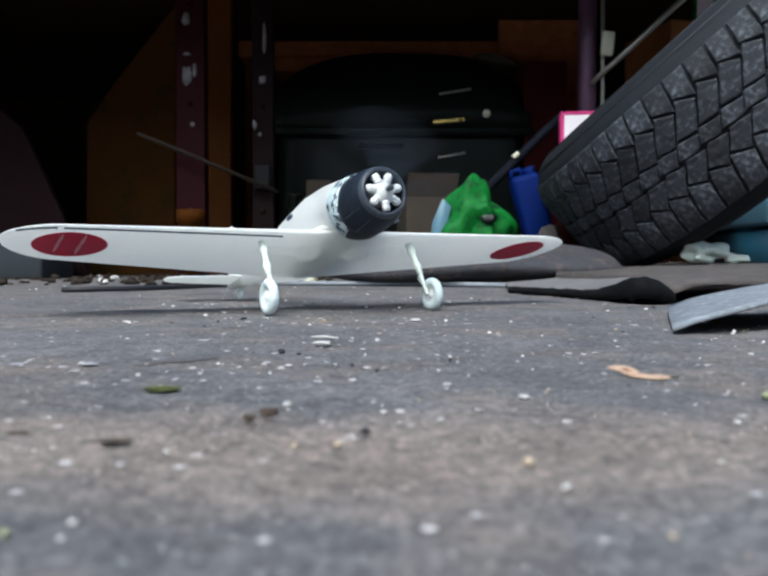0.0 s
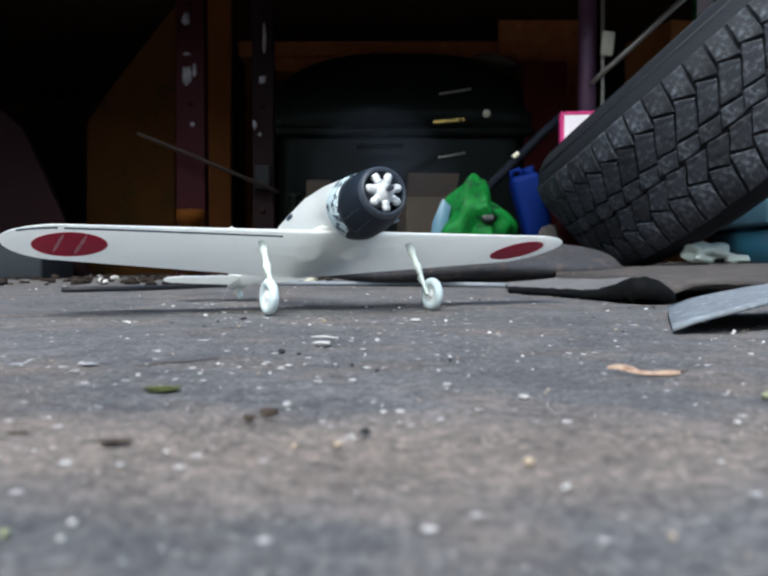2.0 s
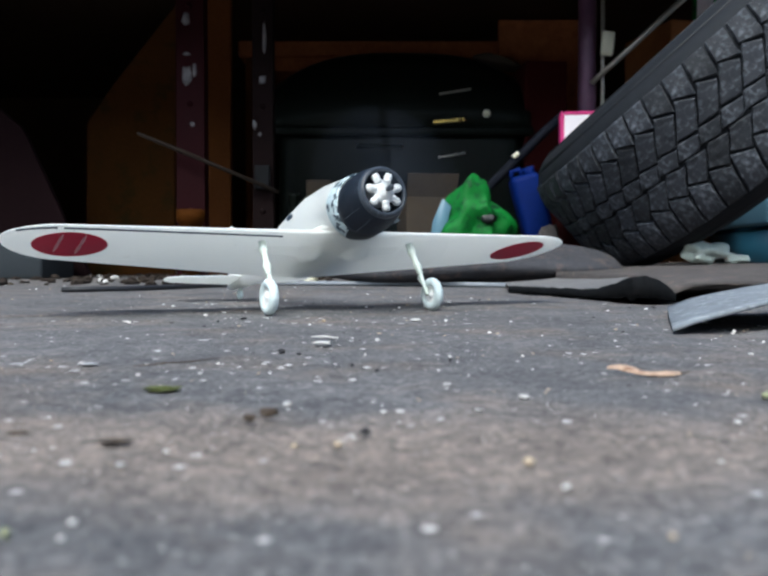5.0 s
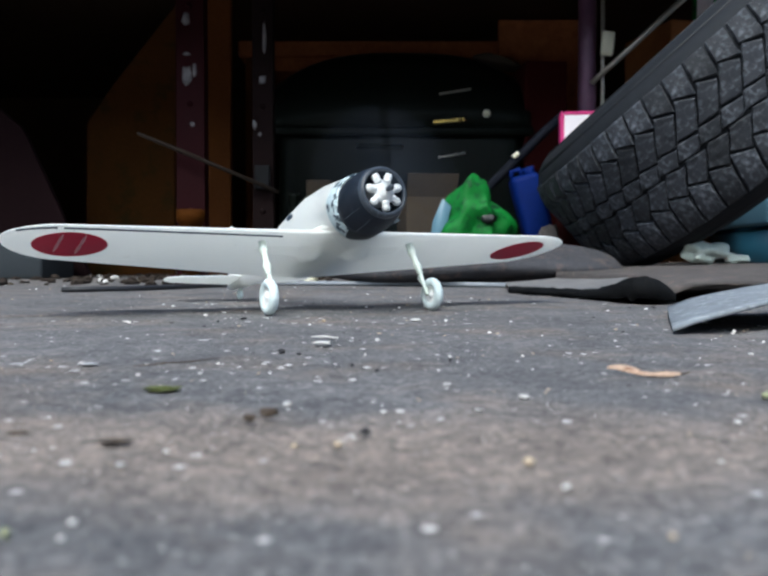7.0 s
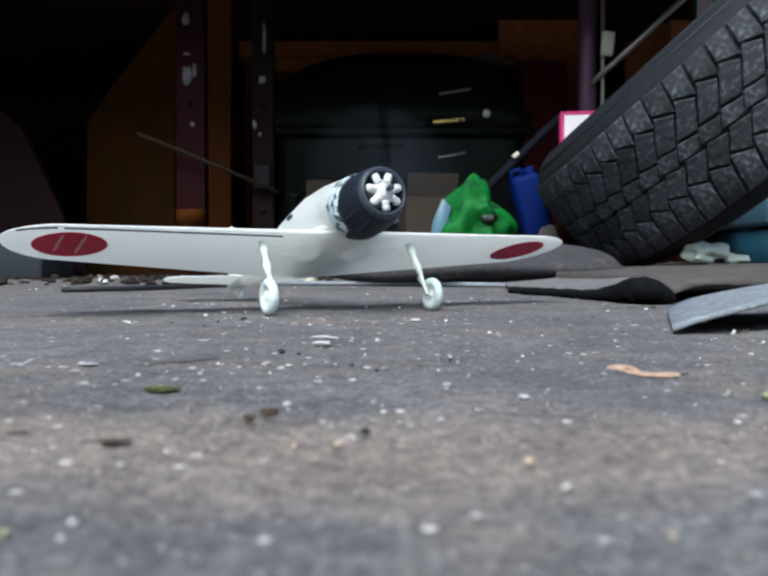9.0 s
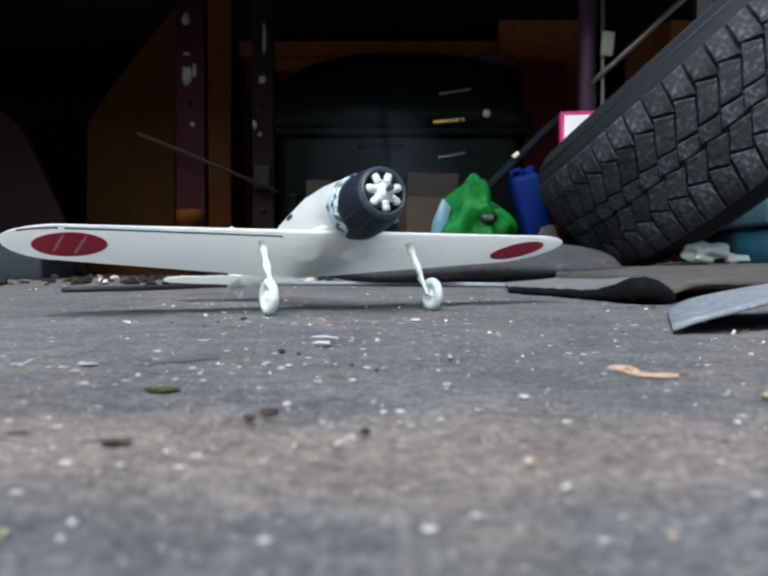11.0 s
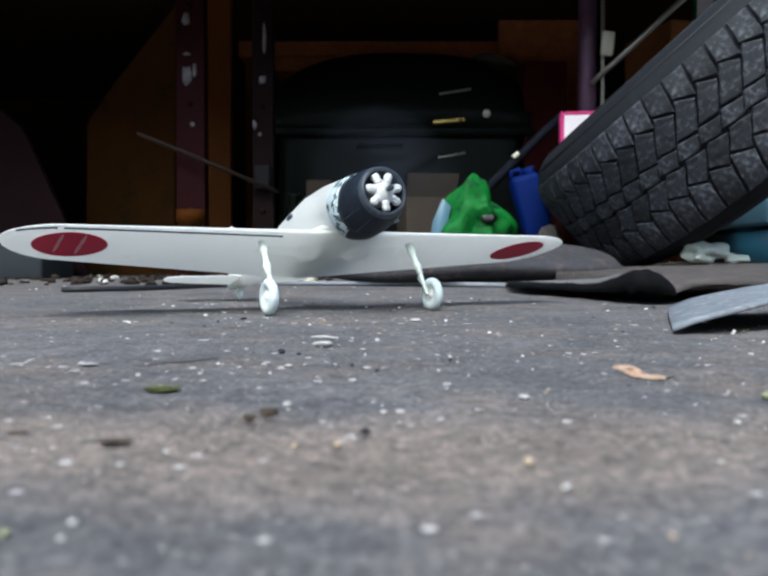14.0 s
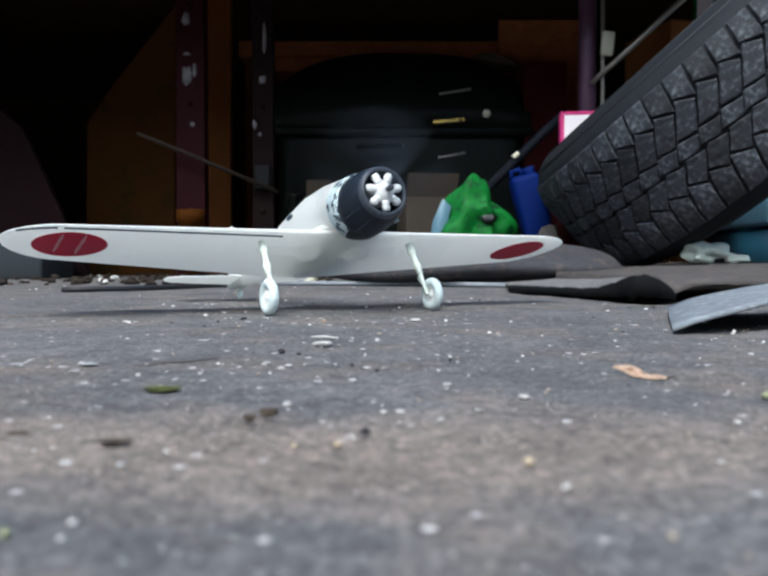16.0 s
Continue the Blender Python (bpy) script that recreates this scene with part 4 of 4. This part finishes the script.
scattered("leaf_litter", 260, 21, litter_place, lambda r, y: r.uniform(0.004, 0.014), 0.5, M_LITTER, "dark leaf litter along the shed's edge")
scattered("pale_litter", 24, 22, litter_place, lambda r, y: r.uniform(0.003, 0.010), 0.5, M_CARD, "brown and pale scraps along the shed's edge")
scattered("white_litter", 22, 23, litter_place, lambda r, y: r.uniform(0.003, 0.008), 0.7, M_PALE, "white scraps along the shed's edge")
scattered("rubble", 130, 24, lambda r: (r.uniform(0.24, 0.42), r.uniform(1.06, 1.25)), lambda r, y: r.uniform(0.003, 0.009), 1.2, M_MAT, "brown crumbs under the tyre")
scattered("pale_rubble", 40, 25, lambda r: (r.uniform(0.14, 0.30), r.uniform(1.03, 1.09)), lambda r, y: r.uniform(0.001, 0.0028), 1.2, M_TAN, "pale crumbs along the felt's far edge")


# ---- at the shed's mouth ----
def steel_post(x, y, w, material, label, h=1.0):
    post = thing("steel_post", pose(x, y, 0), label, "post", "steel posts of the shed")
    bm = bmesh.new()
    t = w * 0.16
    prof = [(-w / 2, 0), (w / 2, 0), (w / 2, w * 0.7), (w / 2 - t, w * 0.7), (w / 2 - t, t), (-w / 2 + t, t), (-w / 2 + t, w * 0.7), (-w / 2, w * 0.7)]
    b_loft([[(px, py, z) for px, py in prof] for z in (0.004, h * 0.3, h * 0.6, h)], bm)
    part("channel", bm, material, post, smooth=False)
    part("base_plate", b_box(w * 1.7, w * 1.5, 0.006, 0.001, 1, (0, w * 0.35, 0)), material, post)
    for z in (0.14, 0.36, 0.56, 0.8):
        bolt = b_turn([(0, 0.0), (0, 0.006), (0.004, 0.006), (0.006, 0.004), (0.006, 0.0)], 6, "Y")
        part("bolt", bolt, material, post, "", pose(0, 0.0005, z, 0, 0, 180))
    return post



def paint_chips(post, spots, seed):
    """Bare pale patches where the paint has come off, on the front of a post."""
    for k, (x, z, w, h) in enumerate(spots):
        part("paint_chip", b_lump((w, 0.0006, h), seed + k, 0.7, 3, 2.2), M_CHIP, post, "bare pale patch", pose(x, -0.0002, z - h), smooth=True)


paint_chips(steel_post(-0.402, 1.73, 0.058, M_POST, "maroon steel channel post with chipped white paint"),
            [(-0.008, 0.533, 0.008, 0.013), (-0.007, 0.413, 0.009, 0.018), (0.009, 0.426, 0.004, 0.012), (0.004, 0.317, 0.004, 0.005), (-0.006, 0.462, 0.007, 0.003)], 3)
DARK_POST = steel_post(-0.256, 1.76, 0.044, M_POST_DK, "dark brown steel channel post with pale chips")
paint_chips(DARK_POST, [(0.0, 0.415, 0.006, 0.008), (-0.018, 0.318, 0.004, 0.008), (0.004, 0.50, 0.004, 0.03), (-0.006, 0.30, 0.003, 0.004)], 13)
part("bracket", b_box(0.032, 0.014, 0.05, 0.003, 2, (0, -0.008, 0.185)), M_BRACKET, DARK_POST, "dark grey bracket")



def round_post():
    p = thing("steel_post", pose(0.4205, 1.73, 0), "round purple-brown steel post beside the tyre", "post", "steel posts of the shed")
    part("tube", b_tube([(0, 0, 0.004), (0, 0, 0.35), (0, 0, 0.7), (0, 0, 1.0)], 0.0185, 24), M_POST_PU, p)
    part("base_plate", b_turn([(0, 0.0), (0, 0.034), (0.005, 0.034), (0.006, 0.03), (0.006, 0.0)], 24, "Z"), M_POST_PU, p)


round_post()
solo("brown_board", b_box(0.21, 0.018, 0.655, 0.002, 1), M_BROWN, "tall brown board standing behind the red box", "board", pose(0.40, 2.16, 0), smooth=False)
solo("thin_pipe", b_tube([(0.452, 1.72, 0), (0.450, 1.72, 0.4), (0.449, 1.72, 0.95)], 0.0042, 10), M_TRIM, "thin pale pipe standing beside the post", "pipe")
solo("cream_tag", b_box(0.026, 0.012, 0.05, 0.005, 3), M_CREAM, "cream plastic tag clipped to the thin pipe", "tag", pose(0.453, 1.703, 0.452, 0, 6, 0))
solo("garden_cane", b_tube([(-0.50, 1.69, 0.293), (-0.40, 1.69, 0.252), (-0.22, 1.738, 0.178)], [0.0035, 0.0045, 0.004], 8), M_CANE, "thin wooden cane leaning on the posts", "cane")


def leaning(name, outline, thick, y, lean, material, label, category):
    solo(name, b_board(outline, thick, 0.002), material, label, category, pose(0, y, 0, lean, 0, 0), smooth=False)


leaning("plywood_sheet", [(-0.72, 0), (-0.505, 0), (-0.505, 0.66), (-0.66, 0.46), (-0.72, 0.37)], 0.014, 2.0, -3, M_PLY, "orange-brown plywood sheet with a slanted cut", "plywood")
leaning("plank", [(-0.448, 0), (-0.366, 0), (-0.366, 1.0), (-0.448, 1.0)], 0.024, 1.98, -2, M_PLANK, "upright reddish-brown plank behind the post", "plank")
leaning("mauve_board", [(-1.25, 0), (-0.615, 0), (-0.764, 0.316), (-1.25, 0.72)], 0.018, 1.74, -4, M_PURPLE, "mauve board with a slanted edge, darkened for the gloom", "board")


def storage_chest():
    """A large domed chest with pale trim and a yellow plate."""
    t = thing("storage_chest", pose(0.04, 2.12, 0), "large dark green domed plastic chest with pale trim", "chest")
    part("body", b_box(0.58, 0.36, 0.36, 0.045, 4), M_TRUNK, t)
    secs = []
    for k in range(17):
        x = -0.30 + 0.60 * k / 16
        e = 1 - 0.35 * abs(k / 8 - 1) ** 3
        secs.append([(x, -0.195 * math.cos(a), 0.335 + 0.222 * e * math.sin(a)) for a in (math.pi * j / 14 for j in range(15))])
    part("lid", b_loft(secs), M_TRUNK, t, "domed lid")
    part("rim", b_box(0.61, 0.40, 0.02, 0.006, 2, (0, 0, 0.325)), M_TRUNK, t)
    part("trim_strip", b_box(0.075, 0.006, 0.005, 0.001, 1), M_TRIM, t, "thin pale strip", pose(0.125, -0.19, 0.424, -11, -9, 0))
    part("trim_strip", b_box(0.065, 0.006, 0.005, 0.001, 1), M_TRIM, t, "thin pale strip", pose(0.118, -0.184, 0.278, -11, -9, 0))
    part("name_plate", b_box(0.076, 0.006, 0.010, 0.003, 2), M_YELLOW, t, "small yellow plate", pose(0.11, -0.204, 0.353, -11, -5, 0))
    part("clasp", b_turn([(0.004, 0.0), (0.004, 0.009), (-0.004, 0.009), (-0.006, 0.006), (-0.007, 0.0)], 14, "Y"), M_CREAM, t, "", pose(0.196, -0.2, 0.374))
    part("handle", b_tube([(-0.1, -0.205, 0.30), (-0.1, -0.225, 0.295), (0.0, -0.225, 0.295), (0.0, -0.205, 0.30)], 0.006, 8), M_TRUNK, t)


storage_chest()


def wooden_shelf():
    s = thing("wooden_shelf", pose(0.09, 2.5, 0), "rough reddish-brown wooden shelf behind the chest", "shelf")
    part("board", b_box(1.0, 0.3, 0.045, 0.004, 1, (0, 0, 0.61)), M_BROWN, s, smooth=False)
    part("board", b_box(0.5, 0.26, 0.04, 0.004, 1, (-0.2, -0.03, 0.568)), M_BROWN, s, smooth=False)
    for x in (-0.46, 0.46):
        part("leg", b_box(0.045, 0.28, 0.61, 0.004, 1, (x, 0, 0)), M_PLANK, s, smooth=False)


wooden_shelf()
solo("sack", b_lump((0.06, 0.05, 0.013), 8, 0.3, 3), M_CARD, "folded pale sack lying on the chest lid", "sack", pose(0.275, 2.08, 0.513, 0, 14, 0))


def carton(name, sx, sy, sz, at, turn, material, label, flaps=True):
    c = thing(name, pose(*at, 0, 0, turn), label, "box")
    part("body", b_box(sx, sy, sz, 0.004, 2), material, c, smooth=False)
    if flaps:
        part("flap", b_box(sx * 0.98, 0.003, 0.05, 0, 1), material, c, "", pose(0, -sy / 2 + 0.002, sz - 0.002, 25, 0, 0), smooth=False)


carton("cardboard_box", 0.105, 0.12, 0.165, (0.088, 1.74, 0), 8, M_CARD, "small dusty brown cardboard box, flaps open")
carton("cardboard_box", 0.055, 0.08, 0.21, (-0.138, 1.84, 0), -6, M_CARD, "narrow brown cardboard box, darkened for the gloom", False)
carton("cardboard_box", 0.17, 0.2, 0.545, (0.668, 1.88, 0), 12, M_ORANGE, "tall brown cardboard box behind the tyre", False)
carton("red_crate", 0.10, 0.16, 0.50, (0.372, 2.02, 0), 4, M_CRATE, "tall dark red box beside the post", False)
carton("red_crate", 0.11, 0.10, 0.245, (0.388, 1.57, 0), -4, M_CRATE, "dark red box behind the tyre", False)


def pink_card_box():
    c = thing("card_box", pose(0.357, 1.53, 0.245, 0, 0, -8), "small white card box with magenta edges", "box")
    part("body", b_box(0.064, 0.05, 0.056, 0.002, 1), M_WHITE, c, smooth=False)
    for x in (-0.031, 0.031):
        part("edge", b_box(0.007, 0.053, 0.058, 0.001, 1, (x, 0, 0)), M_PINK, c, smooth=False)
    part("edge", b_box(0.054, 0.053, 0.006, 0.001, 1, (0, 0, 0.0525)), M_PINK, c, smooth=False)


pink_card_box()
solo("metal_tube", b_tube([(0.425, 1.712, 0.398), (0.48, 1.69, 0.448), (0.573, 1.66, 0.535), (0.66, 1.64, 0.612)], 0.0062, 12), M_TRIM, "dull grey metal tube leaning behind the tyre", "tube")
solo("long_pole", b_tube([(0.03, 1.60, 0.005), (0.19, 1.60, 0.165), (0.31, 1.60, 0.283), (0.345, 1.60, 0.315)], [0.008, 0.009, 0.009, 0.009], 12), M_POLE, "dull blue-grey pole leaning towards the tyre", "pole")

solo("plastic_peg", b_box(0.014, 0.012, 0.009, 0.002, 2), M_CREAM, "small white plastic peg clipped to the pole", "peg", pose(0.2545, 1.592, 0.2325, 0, -40, 0))


def green_bag():
    g = thing("plastic_bag", pose(0.15, 1.42, 0), "crumpled bright green plastic bag with dark print", "bag")
    bm = b_lump((0.064, 0.045, 0.080), 12, 0.45, 4, 1.7)
    for v in bm.verts:
        k = 1 - 0.45 * max(0, v.co.z - 0.09) / 0.1
        v.co.x = v.co.x * k + 0.05 * v.co.z * 0.4
        v.co += Vector((noise.noise(v.co * 45), noise.noise(v.co * 45 + Vector((5, 0, 0))), 0.6 * noise.noise(v.co * 60 + Vector((0, 5, 0))))) * 0.011
    part("bag_body", bm, M_GREEN, g)
    part("print", b_lump((0.012, 0.0015, 0.009), 3, 0.6, 2), M_INTAKE, g, "dark printed blot", pose(0.024, -0.0425, 0.094, -12, 0, 0))


green_bag()
solo("rubble_lump", b_lump((0.018, 0.016, 0.042), 17, 0.6, 3, 1.6), M_MAT, "dull brown rubble lump beside the tyre", "rubble", pose(0.272, 1.36, 0))
solo("plastic_scrap", b_board([(0.0, 0), (0.018, 0), (0.045, 0.125), (0.030, 0.138), (0.014, 0.10)], 0.004, 0.001), M_TEAL_LT, "pale blue plastic scrap leaning on the stone", "scrap", pose(0.068, 1.40, 0, 4, 0, 0))


def jerry_can():
    j = thing("jerry_can", pose(0.298, 1.50, 0.0085, 0, -15, 0), "deep blue plastic jerry can", "can")
    part("body", b_box(0.054, 0.05, 0.186, 0.012, 4), M_BLUE, j)
    part("spout", b_tube([(0.012, 0, 0.182), (0.012, 0, 0.197)], 0.011, 14), M_BLUE, j)
    part("handle", b_tube([(-0.02, 0, 0.182), (-0.018, 0, 0.197), (-0.004, 0, 0.197), (-0.002, 0, 0.184)], 0.005, 8), M_BLUE, j)


jerry_can()


def blue_bin():
    b = thing("storage_bin", pose(0.90, 1.62, 0), "teal plastic storage bin with a paler lid", "bin")
    secs = [[(sx * w, sy * d, z) for sx, sy in ((-1, -1), (1, -1), (1, 1), (-1, 1))] for z, w, d in ((0, 0.2, 0.13), (0.10, 0.215, 0.145))]
    bm = b_loft(secs)
    bmesh.ops.bevel(bm, geom=list(bm.edges), offset=0.012, segments=3, affect="EDGES")
    part("body", bm, M_TEAL, b)
    part("lid", b_box(0.45, 0.31, 0.062, 0.008, 3, (0, 0, 0.098)), M_TEAL_LT, b)


blue_bin()
for k, (x, y, s) in enumerate(((0.446, 1.16, 0.029), (0.49, 1.155, 0.015))):
    bm = b_lump((s, s * 0.6, s * 0.5), 31 + k, 0.55, 4, 1.5)
    solo("plastic_film", bm, M_FILM, "crumpled pale green plastic film lying on the matting", "plastic film", pose(x, y, 0.0265))


def white_panel():
    p = thing("sign_panel", pose(0.712, 1.86, 0.545), "white plastic panel with green edges standing on the box", "panel")
    part("face", b_box(0.04, 0.006, 0.11, 0.001, 1), M_WHITE, p, smooth=False)
    for x in (-0.022, 0.022):
        part("edge", b_box(0.008, 0.009, 0.11, 0.001, 1, (x, 0, 0)), M_GREEN, p, smooth=False)


white_panel()


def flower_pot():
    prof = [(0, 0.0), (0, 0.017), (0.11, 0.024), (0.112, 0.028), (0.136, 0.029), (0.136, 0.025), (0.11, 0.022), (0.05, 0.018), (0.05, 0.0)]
    solo("flower_pot", b_turn(prof, 28, "Z"), M_TERRA, "orange clay flower pot, its colour darkened for the shed's gloom", "flower pot", pose(-0.386, 1.66, 0))


flower_pot()
solo("glass_bottle", b_turn([(0, 0.0), (0, 0.024), (0.11, 0.025), (0.135, 0.012), (0.17, 0.010), (0.172, 0.012), (0.18, 0.012), (0.18, 0.0)], 24, "Z"), M_TRUNK, "dark green bottle standing on the floor", "bottle", pose(-0.195, 1.80, 0))


# ---- what moves ----
def motions():
    # the propeller spins without a pause
    walk(PROP, [(k / 30, Matrix.Translation((0.0545, 0, 0.022)) @ Matrix.Rotation(radians(-86.0 * k), 4, "X")) for k in range(481)])
    # the felt corner lifts and falls in the wind
    lifts = [(0, 0), (0.4, 0.1), (0.5, 0.7), (0.6, 3.0), (0.7, 4.0), (0.8, 3.2), (0.9, 3.3), (1.0, 4.2), (1.1, 6.3), (1.2, 5.8), (1.3, 5.5), (1.4, 5.0), (1.5, 0.0), (1.6, 0.8),
             (1.7, 3.2), (1.8, 0.6), (1.9, 0.2), (2.0, 0.0), (2.2, 0.4), (2.4, 1.2), (2.6, 1.8), (2.7, 0.8), (2.8, 0.0), (4.2, 0.0), (5.2, 0.4), (6.3, 0.8), (6.5, 0.3), (7.1, 0.2),
             (7.5, 0.3), (7.7, 1.5), (7.8, 0.8), (8.0, 0.6), (8.3, 0.3), (8.6, 0.0), (9.2, 0.0), (11.3, 0.0), (11.9, 0.1), (12.1, 3.2), (12.3, 0.4), (12.5, 2.7), (12.7, 1.5), (12.9, 1.4), (13.1, 3.0),
             (13.3, 0.1), (13.5, 1.5), (13.6, 0.8), (13.7, 1.2), (13.9, 3.6), (14.1, 1.8), (14.4, 1.9), (14.8, 1.6), (15.2, 0.5), (15.4, 3.0), (15.6, 2.2), (15.8, 3.3), (16.0, 0.7)]
    walk(FLAP, [(t, pose(FLAP_AT[0], FLAP_AT[1], 0.0006 * a, -0.32 * a, a, 0)) for t, a in lifts])
    # the dry leaf is blown round a little
    turns = [(0, 0, 0, 50), (1.9, 0, 0, 50), (2.0, 0, 0, 12), (4.2, 0, 0, 17), (9.2, 0, 0, 28), (11.9, 0, 0, 34), (13.2, 0, 0, 34), (13.3, 0, 0, 14), (13.6, 0.0004, 0, 2),
             (13.7, 0.002, 0.0015, 62), (16.0, 0.002, 0.0015, 61)]
    walk(LEAF, [(t, pose(0.0585 + x, 0.2165 + y, 0.0004, 0, 0, -a)) for t, x, y, a in turns])
    # the paper flake shifts once
    walk(FLAKE, [(0, pose(-0.0223, 0.2965, 0.0002)), (13.5, pose(-0.0223, 0.2965, 0.0002)), (13.8, pose(-0.0218, 0.2955, 0.0002, 0, 0, 14)), (16.0, pose(-0.0218, 0.2955, 0.0002, 0, 0, 14))])


motions()
